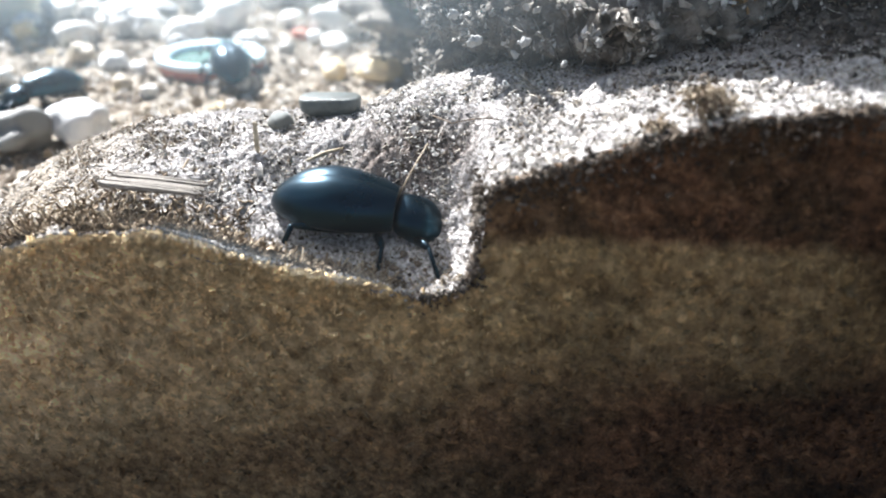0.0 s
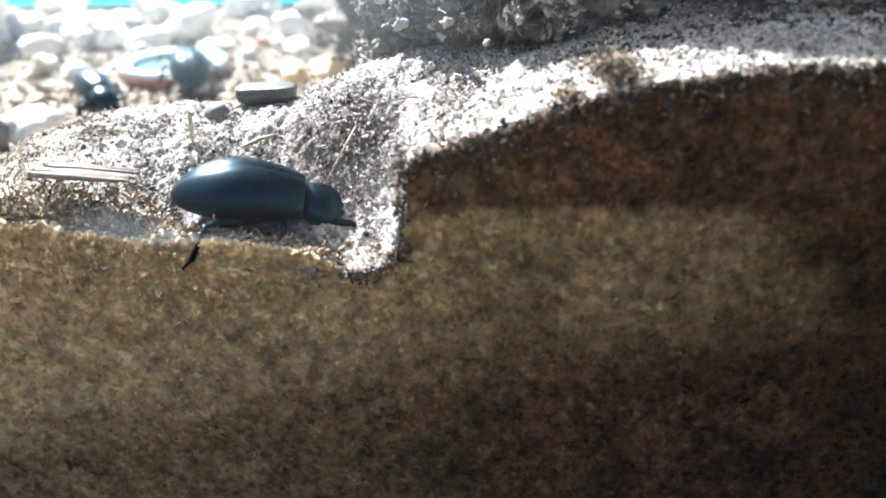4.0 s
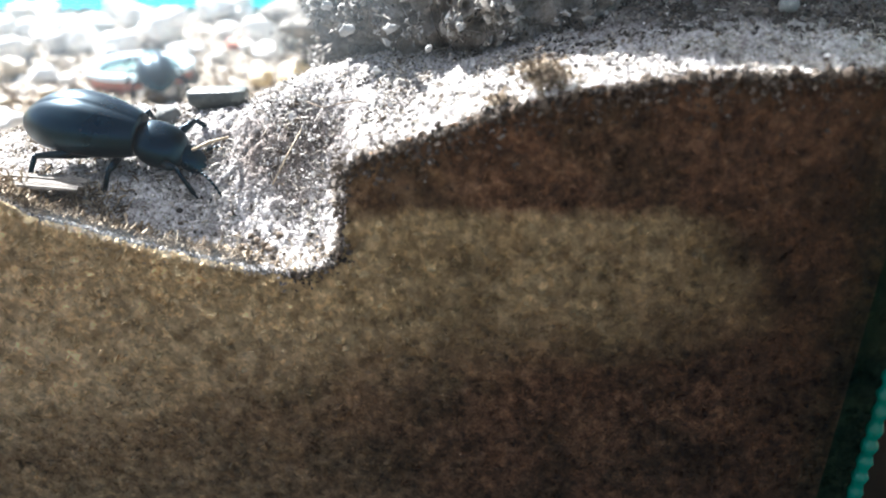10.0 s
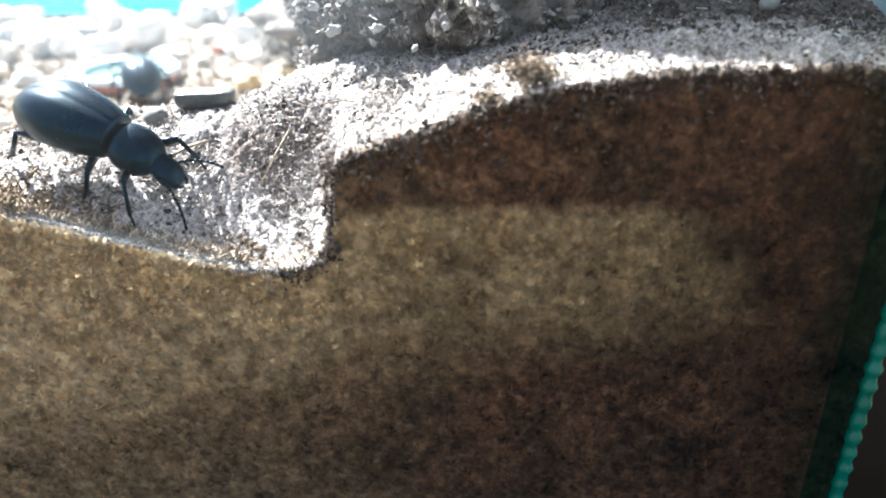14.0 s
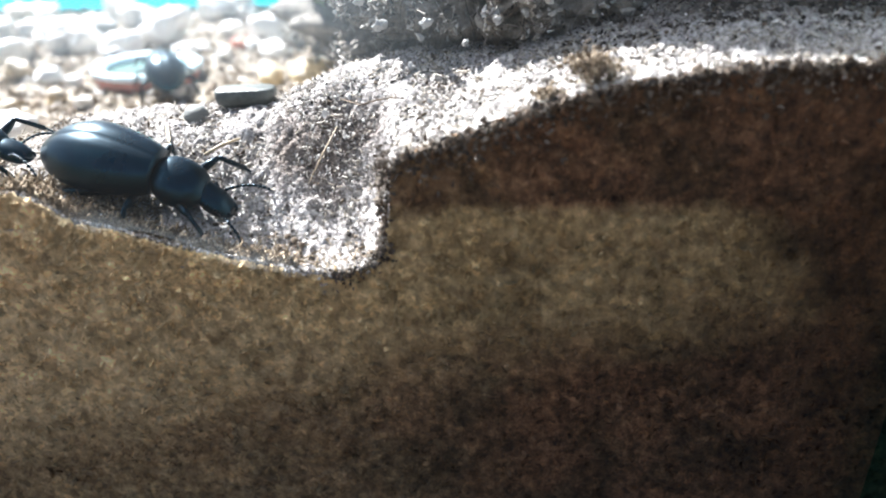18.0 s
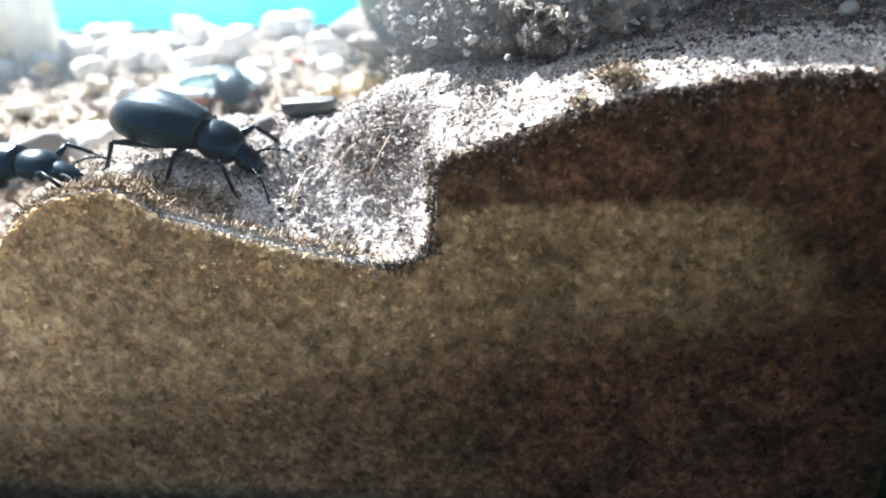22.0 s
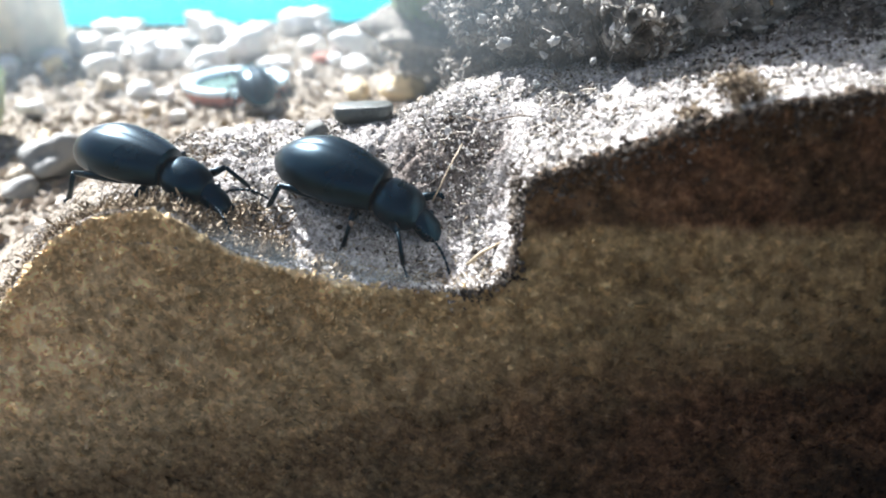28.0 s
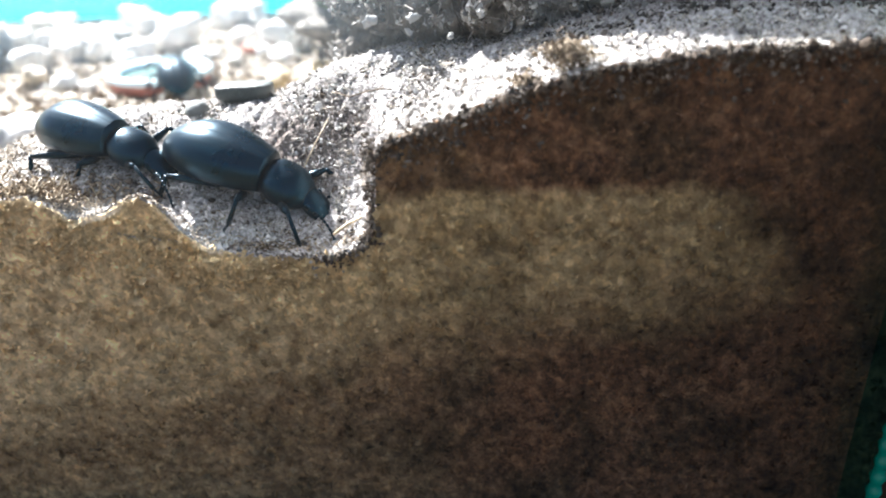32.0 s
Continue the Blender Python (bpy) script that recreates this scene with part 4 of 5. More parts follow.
# ---- hollow log, pale plant and things beyond the tank ----
def log_hide():
    hide = tagged(new("hollow_log"), "short bleached hollow log standing open on the gravel", "log")
    hide.matrix_basis = pose(-.2290, .340, .030)
    for name, a0, a1, r, h in (("log_wall", -62, 62, .019, .060), ("log_wall", 98, 258, .021, .066)):
        bm = bmesh.new()
        outer = []
        for j in range(15):
            ring = []
            for k in range(33):
                a = radians(a0 + (a1 - a0) * k / 32)
                z = h * j / 14
                rr = r * (1 + .10 * noise.noise((math.cos(a) * 2, math.sin(a) * 2, z * 30)) + .04 * noise.noise((math.cos(a) * 7, math.sin(a) * 7, z * 90)))
                ring.append((bm.verts.new((rr * math.cos(a), rr * math.sin(a), z)), bm.verts.new(((rr - .0055) * math.cos(a), (rr - .0055) * math.sin(a), z))))
            outer.append(ring)
        for a, b in zip(outer, outer[1:]):
            for k in range(32):
                bm.faces.new((a[k][0], a[k + 1][0], b[k + 1][0], b[k][0]))
                bm.faces.new((a[k + 1][1], a[k][1], b[k][1], b[k + 1][1]))
            for k in (0, 32):
                bm.faces.new((a[k][0], a[k][1], b[k][1], b[k][0]))
        for ring in (outer[0], outer[-1]):
            for k in range(32):
                bm.faces.new((ring[k][0], ring[k + 1][0], ring[k + 1][1], ring[k][1]))
        part(name, bm, LOG_WOOD, hide)
    return hide


log_hide()
pale = tagged(new("succulent"), "pale green fleshy succulent growing from the gravel", "plant")
pale.matrix_basis = pose(-.172, .214, .034)
for a, s, h in ((20, .010, .030), (75, .012, .034), (140, .012, .036), (200, .013, .032), (260, .011, .030), (320, .012, .028)):
    out = Vector((math.cos(radians(a)), math.sin(radians(a)), 0))
    part("leaf", tube(bmesh.new(), [out * .002, out * s * .5 + Vector((0, 0, h * .35)), out * s * .9 + Vector((0, 0, h * .75)), out * s + Vector((0, 0, h))], [.0035, .0065, .0060, .0010], 12, .8), PALE_LEAF, pale)

for x, y, r, h, mat, label in ((.2760, .620, .017, .136, BLUE_PLASTIC, "blue plastic bottle standing on the table beyond the tank"),
                               (.3130, .605, .018, .116, PALE_PLASTIC, "pale blue plastic bottle standing on the table beyond the tank")):
    bottle = tagged(new("plastic_bottle"), label, "bottle")
    bottle.matrix_basis = pose(x, y, FLOOR - .0065)
    part("body", lathe(bmesh.new(), [(r * .92, 0), (r, .002), (r, h * .72), (r * .9, h * .80), (r * .45, h * .90), (r * .42, h * .96)], 32), mat, bottle)
    part("cap", lathe(bmesh.new(), [(r * .50, h * .93), (r * .50, h), (r * .46, h * 1.01)], 24), PALE_PLASTIC, bottle)

# ---- small things on the soil ----
def fibre_lump():
    bm_pts = rng.normal(size=(420, 3)) * np.array([.0016, .0010, .0010]) + np.array([.0258, .1020, .0828])
    bm_pts[:, 1] = np.maximum(bm_pts[:, 1], FRONT + .0006)
    lump = tagged(new("fibre_lump"), "small brown fibrous lump on the soil edge", "fibre lump")
    crumbs("crumb_core", bm_pts[:180], .0004 + .0007 * rng.random(180), COIR).parent = lump
    fibres("fibres", bm_pts[180:], .0008 + .0010 * rng.random(240), np.full(240, .00011), COIR, .7, bend=1.2).parent = lump
    for o in lump.children:
        tagged(o, kind="stuff")
    bm_pts2 = rng.normal(size=(120, 3)) * np.array([.0010, .0006, .0004]) + np.array([.0195, .1010, .0796])
    bm_pts2[:, 1] = np.maximum(bm_pts2[:, 1], FRONT + .0006)
    tagged(crumbs("brown_crumbs", bm_pts2, .0004 + .0006 * rng.random(120), COIR), "small heap of brown crumbs beside the lump", "soil crumbs", kind="stuff")


fibre_lump()


def splinter(a, b, width, thick, label, strips=4, wood=WOOD):
    """A weathered splinter of wood with split ends."""
    a, b = Vector(a), Vector(b)
    bm = bmesh.new()
    d = b - a
    side = d.cross(Vector((0, 0, 1))).normalized()
    for k in range(strips):
        off = side * width * (k - (strips - 1) / 2) / strips + Vector((0, 0, random.uniform(-.25, .25) * thick))
        s0, s1 = random.uniform(0, .12), random.uniform(.86, 1.0)
        tube(bm, [a + d * s0 + off, a + d * .4 + off * 1.05, a + d * s1 + off], [thick * random.uniform(.25, .45), thick * random.uniform(.4, .6), thick * .25], 6)
    return tagged(part("wood_splinter", bm, wood, smooth=False), label, "splinter")


buried = splinter((-.0625, .1075, .0655), (-.0460, .1072, .0645), .0042, .0010, "flat weathered grey wood splinter lying on the soil", 12)
upright = splinter((0, 0, -.001), (0, .0004, .0055), .0006, .0005, "thin pale splinter standing upright in the soil", wood=STRAW)
stalk = tagged(part("straw_piece", tube(bmesh.new(), [(-.0032, 0, 0), (0, .0003, .0002), (.0034, 0, 0)], [.00025, .00032, .00018], 6), STRAW), "short pale piece of straw lying in the pit", "straw")
wire = tagged(part("root_fibre", tube(bmesh.new(), [(-.0125, .1215, .0725), (-.009, .1190, .0722), (-.006, .1175, .0735), (-.0035, .1165, .0742), (-.001, .1150, .0745)], [.0001, .00013, .00013, .00012, .00008], 5), LUMP_SOIL), "thin brown rootlet lying on the soil slope", "rootlet")
twig = tagged(part("straw_piece", tube(bmesh.new(), [(-.0175, .1130, .0610), (-.0150, .1155, .0655), (-.0128, .1180, .0690)], [.00012, .00014, .0001], 5), STRAW), "fine pale straw leaning on the pit slope", "straw")

# ---- beetles ----
SIZE = 0.0305


def loft(bm, rows_in, seg, seam=0.0):
    """Rings along x from rows of (x, half width, top, bottom, middle height), in body lengths; a seam parts two domed halves."""
    rings = []
    for x, w, top, low, mid in rows_in:
        ring = []
        for k in range(seg):
            a = 2 * math.pi * k / seg
            c, s = math.cos(a), math.sin(a)
            y = w * math.copysign(abs(c) ** .92, c)
            z = mid + (top * abs(s) ** .95 if s > 0 else -low * abs(s) ** .7)
            if seam and s > 0:
                off = a - math.pi / 2
                dip = seam * math.exp(-(off / .16) ** 2) + .020 * max(0, 1 - abs(off) / .05) + .0016 * math.cos(a * 22) * s
                z = mid + (z - mid) * (1 - dip)
            ring.append(bm.verts.new((x * SIZE, y * SIZE, z * SIZE)))
        rings.append(ring)
    for a, b in zip(rings, rings[1:]):
        for k in range(seg):
            bm.faces.new((a[k], b[k], b[(k + 1) % seg], a[(k + 1) % seg]))
    bm.faces.new(rings[0])
    bm.faces.new(rings[-1][::-1])
    return bm


def swell(x0, x1, n, f):
    return [f(x0 + (x1 - x0) * (.5 - .5 * math.cos(math.pi * i / n))) for i in range(n + 1)]


def elytra_row(x):
    u = (x + .5) / .655  # 0 at the tail, 1 at the shoulder
    w = .190 * max(.006, 1 - (abs(u - .50) / (.505 if u < .50 else .70)) ** 2.0) ** (.66 if u < .50 else .60)
    top = .172 * max(.008, 1 - (abs(u - .52) / (.525 if u < .52 else .74)) ** 2.0) ** .58
    return (x, w, top, top * .42 + .010, .135 - .055 * max(0, .55 - u) ** 1.6 / .55 ** 1.6)


def abdomen_row(x):
    x1, w, top, low, mid = elytra_row(x)
    return (x, w * .88, .02, .074 * max(.1, w / .193), mid - .015)


def pronotum_row(x):
    u = (x - .155) / .247
    w = .132 * max(.04, 1 - (abs(u - .44) / .63) ** 2.4) ** .55
    return (x, w, .108 * max(.05, 1 - (abs(u - .42) / .64) ** 2.4) ** .6, .088 * max(.1, 1 - (abs(u - .45) / .62) ** 2.4) ** .6, .126 - .040 * u)


def head_row(x):
    u = (x - .382) / .15
    w = .076 * max(.05, 1 - (abs(u - .36) / .70) ** 2.4) ** .55
    return (x, w, .056 * max(.08, 1 - (abs(u - .35) / .72) ** 2) ** .6, .054 * max(.08, 1 - (abs(u - .35) / .72) ** 2) ** .6, .078 - .085 * u)


LEGS = (("front_leg", (.270, .090, .060), [(.125, .105, .070), (.225, .150, -.055), (.265, .155, -.105)]),
        ("middle_leg", (.070, .100, .060), [(.015, .130, .030), (-.005, .175, -.100), (-.025, .190, -.140)]),
        ("hind_leg", (-.030, .095, .060), [(-.290, .145, .030), (-.350, .170, -.150), (-.390, .178, -.190)]))


def limb(name, pts, radii, parent, flat=.8):
    return part(name, tube(bmesh.new(), [Vector(p) * SIZE for p in pts], [r * SIZE for r in radii], 9, flat), LIMB, parent)


def build_beetle():
    beetle = new("beetle")
    part("elytra", loft(bmesh.new(), swell(-.498, .152, 36, elytra_row), 112, .020), BLACK, beetle, "glossy blue-black wing cases with a centre seam")
    part("abdomen", loft(bmesh.new(), swell(-.470, .135, 16, abdomen_row), 28), LIMB, beetle)
    part("pronotum", loft(bmesh.new(), swell(.158, .398, 20, pronotum_row), 40), BLACK, beetle, "rounded glossy black neck shield")
    part("neck", loft(bmesh.new(), [(.105, .095, .06, .06, .130), (.150, .086, .055, .06, .128), (.19, .086, .055, .06, .126)], 20), LIMB, beetle)
    head = part("head", loft(bmesh.new(), swell(.372, .528, 14, head_row), 30), BLACK, beetle)
    for sgn in (-1, 1):
        eye = bmesh.new()
        bmesh.ops.create_uvsphere(eye, u_segments=12, v_segments=8, radius=.016 * SIZE)
        for v in eye.verts:
            v.co = Vector((v.co.x, v.co.y * .7, v.co.z)) + Vector((.420, sgn * .068, .076)) * SIZE
        part("eye", eye, BLACK, head)
        jaw = [(.515, sgn * .034, .008), (.538, sgn * .030, -.006), (.546, sgn * .010, -.012)]
        part("mandible", tube(bmesh.new(), [Vector(p) * SIZE for p in jaw], [.012 * SIZE, .009 * SIZE, .004 * SIZE], 7), LIMB, head)
        bm = bmesh.new()
        p = Vector((.458, sgn * .066, .050))
        for k in range(11):
            q = p + Vector((.026 * math.cos(k * .10), sgn * .0135, .011 - .0042 * k))
            tube(bm, [p * SIZE, (p * .5 + q * .5) * SIZE, q * SIZE], [.005 * SIZE, .0095 * SIZE, .0055 * SIZE], 6)
            p = q
        part("antenna", bm, LIMB, head)
        for name, hip, pts in LEGS:
            flip = [Vector((x, sgn * y, z)) for x, y, z in pts]
            zero = Vector((0, 0, 0))
            leg = limb(name, [zero, flip[0] * .25, flip[0] * .6, flip[0]], [.018, .028, .026, .015], beetle)
            leg.matrix_basis = pose(hip[0] * SIZE, sgn * hip[1] * SIZE, hip[2] * SIZE)
            shin = limb("shin", [flip[0], flip[0] * .5 + flip[1] * .5, flip[1]], [.014, .0145, .017], leg)
            a, b = flip[1], flip[2]
            bm = bmesh.new()
            for k in range(4):
                tube(bm, [(a + (b - a) * k / 4) * SIZE, (a + (b - a) * (k + .6) / 4) * SIZE, (a + (b - a) * (k + 1) / 4) * SIZE], [.005 * SIZE, .009 * SIZE, .006 * SIZE], 6)
            tube(bm, [b * SIZE, (b + Vector((.016, sgn * .008, -.010))) * SIZE], [.004 * SIZE, .0012 * SIZE], 5)
            part("foot", bm, LIMB, leg)
    return tagged(beetle, "glossy blue-black ground beetle digging in the soil pit", "beetle", "beetles in the tank")


digger = build_beetle()
follower = copy_thing(digger, pose(-.13, .2, .04))
follower.scale = (.95, .95, .95)
tagged(follower, "glossy blue-black beetle walking over the soil mound")
digger.scale = (1.02, 1.06, 1.06)
resting = copy_thing(digger, pose(-.0915, .2470, .0390, 0, -8, 116))
resting.scale = (.98, 1.10, 1.0)
tagged(resting, "dark beetle climbing on the pale dish rim")

ROWS_DIGGER = [
    (0.0, -0.0226, 0.1127, 0.0560, 10.0, 7.8, -1.0),
    (0.4, -0.0229, 0.1123, 0.0545, 10.0, 8.6, 1.3),
    (0.8, -0.0250, 0.1123, 0.0541, 10.0, 9.4, 2.3),
    (1.2, -0.0235, 0.1127, 0.0542, 10.0, 10.5, 2.0),
    (1.6, -0.0267, 0.1127, 0.0535, 10.0, 12.6, 3.8),
    (2.0, -0.0254, 0.1120, 0.0546, 10.0, 13.2, 7.3),
    (2.4, -0.0260, 0.1113, 0.0544, 10.0, 13.2, 10.4),
    (2.8, -0.0275, 0.1109, 0.0547, 10.0, 14.2, 12.3),
    (3.2, -0.0259, 0.1104, 0.0554, 10.0, 15.3, 14.7),
    (3.6, -0.0274, 0.1104, 0.0556, 10.0, 14.8, 15.6),
    (4.0, -0.0271, 0.1108, 0.0556, 10.0, 13.7, 15.0),
    (4.5, -0.0267, 0.1110, 0.0557, 10.0, 14.1, 13.8),
    (6.5, -0.0294, 0.1213, 0.0607, 10.0, 5.1, -1.2),
    (6.8, -0.0295, 0.1181, 0.0593, 10.0, 10.7, 0.8),
    (7.2, -0.0286, 0.1176, 0.0598, 11.2, 13.5, -0.1),
    (7.6, -0.0303, 0.1187, 0.0593, 13.6, 13.9, 0.2),
    (8.0, -0.0295, 0.1193, 0.0603, 16.0, 13.9, 3.9),
    (8.4, -0.0328, 0.1181, 0.0612, 18.4, 14.6, 5.3),
    (8.8, -0.0409, 0.1173, 0.0623, 20.8, 15.7, 5.6),
    (9.0, -0.0446, 0.1172, 0.0630, 22.0, 14.6, 5.7),
    (9.2, -0.0466, 0.1179, 0.0624, 22.0, 13.8, 3.5),
    (9.6, -0.0473, 0.1192, 0.0641, 22.0, 13.5, -0.1),
    (10.0, -0.0460, 0.1200, 0.0644, 22.0, 12.3, -2.0),
    (10.4, -0.0465, 0.1183, 0.0641, 22.0, 10.7, -4.8),
    (10.8, -0.0470, 0.1140, 0.0622, 22.0, 12.7, -7.2),
    (11.2, -0.0439, 0.1120, 0.0623, 22.0, 16.5, -12.1),
    (11.6, -0.0410, 0.1125, 0.0609, 22.0, 19.5, -15.3),
    (12.0, -0.0394, 0.1120, 0.0615, 22.0, 21.7, -13.4),
    (12.4, -0.0392, 0.1119, 0.0602, 22.0, 22.2, -12.2),
    (12.8, -0.0428, 0.1120, 0.0605, 22.0, 21.7, -12.4),
    (13.0, -0.0415, 0.1122, 0.0594, 22.0, 21.3, -12.8),
    (13.2, -0.0404, 0.1123, 0.0606, 22.0, 21.8, -11.1),
    (13.6, -0.0373, 0.1140, 0.0649, 22.0, 21.0, -10.7),
    (14.0, -0.0459, 0.1183, 0.0660, 22.0, 17.0, -17.2),
    (14.5, -0.0446, 0.1212, 0.0662, 22.0, 13.7, -20.4),
    (16.5, -0.0478, 0.1173, 0.0628, 22.0, 4.8, -18.5),
    (17.0, -0.0480, 0.1137, 0.0623, 22.0, 6.2, -14.2),
    (17.5, -0.0473, 0.1133, 0.0615, 22.0, 8.0, -15.2),
    (18.0, -0.0454, 0.1120, 0.0616, 22.0, 12.2, -9.0),
    (18.4, -0.0465, 0.1125, 0.0614, 22.0, 13.8, -7.5),
    (18.8, -0.0449, 0.1134, 0.0619, 22.0, 14.5, -7.6),
    (19.0, -0.0473, 0.1144, 0.0612, 22.0, 14.5, -9.6),
    (19.2, -0.0482, 0.1145, 0.0628, 22.0, 15.0, -11.1),
    (19.6, -0.0453, 0.1136, 0.0599, 22.0, 16.1, -8.4),
    (20.0, -0.0466, 0.1144, 0.0635, 22.0, 14.7, -6.1),
    (20.4, -0.0532, 0.1172, 0.0639, 20.2, 10.4, -8.2),
    (20.8, -0.0548, 0.1196, 0.0648, 18.4, 7.7, -11.4),
    (21.2, -0.0564, 0.1207, 0.0657, 16.6, 8.2, -13.2),
    (21.6, -0.0537, 0.1211, 0.0651, 14.8, 9.1, -13.3),
    (22.0, -0.0535, 0.1212, 0.0659, 13.0, 11.9, -12.3),
    (22.4, -0.0513, 0.1219, 0.0675, 12.8, 14.3, -14.0),
    (22.8, -0.0515, 0.1234, 0.0659, 12.6, 13.8, -19.5),
    (23.0, -0.0505, 0.1237, 0.0665, 12.5, 13.3, -22.5),
    (23.2, -0.0501, 0.1211, 0.0654, 12.4, 14.0, -21.2),
    (23.6, -0.0461, 0.1171, 0.0621, 12.2, 14.8, -19.6),
    (24.0, -0.0454, 0.1145, 0.0614, 12.0, 15.9, -19.8),
    (24.4, -0.0441, 0.1136, 0.0593, 12.6, 16.5, -21.4),
    (24.8, -0.0438, 0.1130, 0.0602, 13.2, 17.8, -21.8),
    (25.2, -0.0428, 0.1129, 0.0590, 13.8, 19.1, -20.6),
    (25.5, -0.0430, 0.1126, 0.0588, 14.2, 20.3, -18.4),
    (27.5, -0.0304, 0.1142, 0.0601, 12.8, 17.4, -19.0),
    (28.0, -0.0310, 0.1153, 0.0597, 12.0, 14.8, -19.3),
    (28.6, -0.0284, 0.1143, 0.0602, 12.2, 16.1, -13.4),
    (29.2, -0.0296, 0.1150, 0.0595, 12.3, 17.0, -16.9),
    (29.8, -0.0291, 0.1148, 0.0598, 12.4, 17.7, -14.2),
    (30.4, -0.0282, 0.1149, 0.0596, 12.6, 14.9, -15.7),
    (31.0, -0.0277, 0.1141, 0.0602, 12.8, 15.3, -9.3),
    (31.6, -0.0280, 0.1139, 0.0588, 12.9, 14.9, -16.6),
    (32.0, -0.0277, 0.1132, 0.0591, 13.0, 15.7, -15.8),
]
ROWS_FOLLOWER = [
    (0.0, -0.1407, 0.2191, 0.0366, 0.0, 0.0, -122.0),
    (1.0, -0.1468, 0.2142, 0.0366, 0.0, 0.0, -165.0),
    (1.6, -0.1468, 0.2156, 0.0366, 0.0, 0.0, -120.0),
    (2.2, -0.1345, 0.2060, 0.0366, 0.0, 0.0, -60.0),
    (3.0, -0.1263, 0.2160, 0.0366, 0.0, 0.0, -10.0),
    (3.5, -0.1173, 0.2239, 0.0366, 0.0, 0.0, -20.0),
    (4.0, -0.1139, 0.2272, 0.0366, 0.0, 0.0, -50.0),
    (4.5, -0.1095, 0.2277, 0.0366, 0.0, 0.0, -64.0),
    (6.5, -0.1084, 0.1900, 0.0426, 0.0, 0.0, -60.0),
    (7.0, -0.1131, 0.1900, 0.0415, 0.0, 0.0, -60.0),
    (7.5, -0.1141, 0.1900, 0.0427, 0.0, 0.0, -60.0),
    (8.0, -0.1167, 0.1900, 0.0423, 0.0, 0.0, -70.0),
    (9.5, -0.1450, 0.2000, 0.0362, 0.0, 0.0, -130.0),
    (12.0, -0.1550, 0.1750, 0.0362, 0.0, 0.0, -90.0),
    (14.5, -0.1450, 0.1500, 0.0365, 0.0, 0.0, -45.0),
    (16.5, -0.1180, 0.1300, 0.0420, 4.0, -12.0, -25.0),
    (18.0, -0.0782, 0.1167, 0.0634, 10.0, -9.0, -8.0),
    (18.4, -0.0789, 0.1166, 0.0625, 9.8, -9.0, -8.0),
    (18.8, -0.0760, 0.1164, 0.0630, 9.6, -9.0, -8.0),
    (19.0, -0.0773, 0.1169, 0.0628, 9.5, -9.0, -8.0),
    (19.6, -0.0757, 0.1185, 0.0631, 9.2, -9.0, -8.0),
    (20.0, -0.0748, 0.1178, 0.0632, 9.0, -9.0, -8.0),
    (20.8, -0.0813, 0.1166, 0.0641, 8.6, -9.0, -8.0),
    (21.2, -0.0853, 0.1166, 0.0613, 8.4, -9.0, -8.0),
    (21.6, -0.0882, 0.1166, 0.0615, 8.2, -9.0, -8.0),
    (22.0, -0.0874, 0.1166, 0.0602, 8.0, -9.0, -8.0),
    (22.4, -0.0869, 0.1166, 0.0604, 7.8, -9.0, -8.0),
    (22.8, -0.0850, 0.1165, 0.0604, 7.6, -9.0, -8.0),
    (23.0, -0.0824, 0.1163, 0.0587, 7.5, -9.0, -8.0),
    (23.2, -0.0836, 0.1142, 0.0599, 7.4, -9.0, -8.0),
    (23.6, -0.0750, 0.1126, 0.0637, 7.2, -2.4, -12.4),
    (24.0, -0.0716, 0.1139, 0.0658, 7.0, 1.5, -15.5),
    (24.4, -0.0749, 0.1179, 0.0641, 6.8, 0.2, -9.6),
    (24.8, -0.0726, 0.1198, 0.0640, 6.6, -2.8, -3.7),
    (25.2, -0.0707, 0.1196, 0.0634, 6.4, -4.3, -3.9),
    (25.5, -0.0716, 0.1196, 0.0635, 6.2, -4.6, -8.2),
    (27.5, -0.0666, 0.1115, 0.0649, 8.2, 10.2, -12.4),
    (28.0, -0.0647, 0.1127, 0.0645, 9.0, 11.1, -16.3),
    (28.6, -0.0618, 0.1135, 0.0659, 10.2, 12.1, -16.4),
    (29.2, -0.0610, 0.1144, 0.0660, 11.4, 10.1, -16.5),
    (29.8, -0.0584, 0.1146, 0.0645, 12.6, 8.2, -13.5),
    (30.4, -0.0583, 0.1161, 0.0642, 13.2, 4.2, -17.3),
    (31.0, -0.0563, 0.1146, 0.0639, 13.5, 10.3, -21.4),
    (31.6, -0.0542, 0.1175, 0.0629, 13.8, 4.4, -16.6),
    (32.0, -0.0538, 0.1188, 0.0632, 14.0, 6.1, -23.3),
]
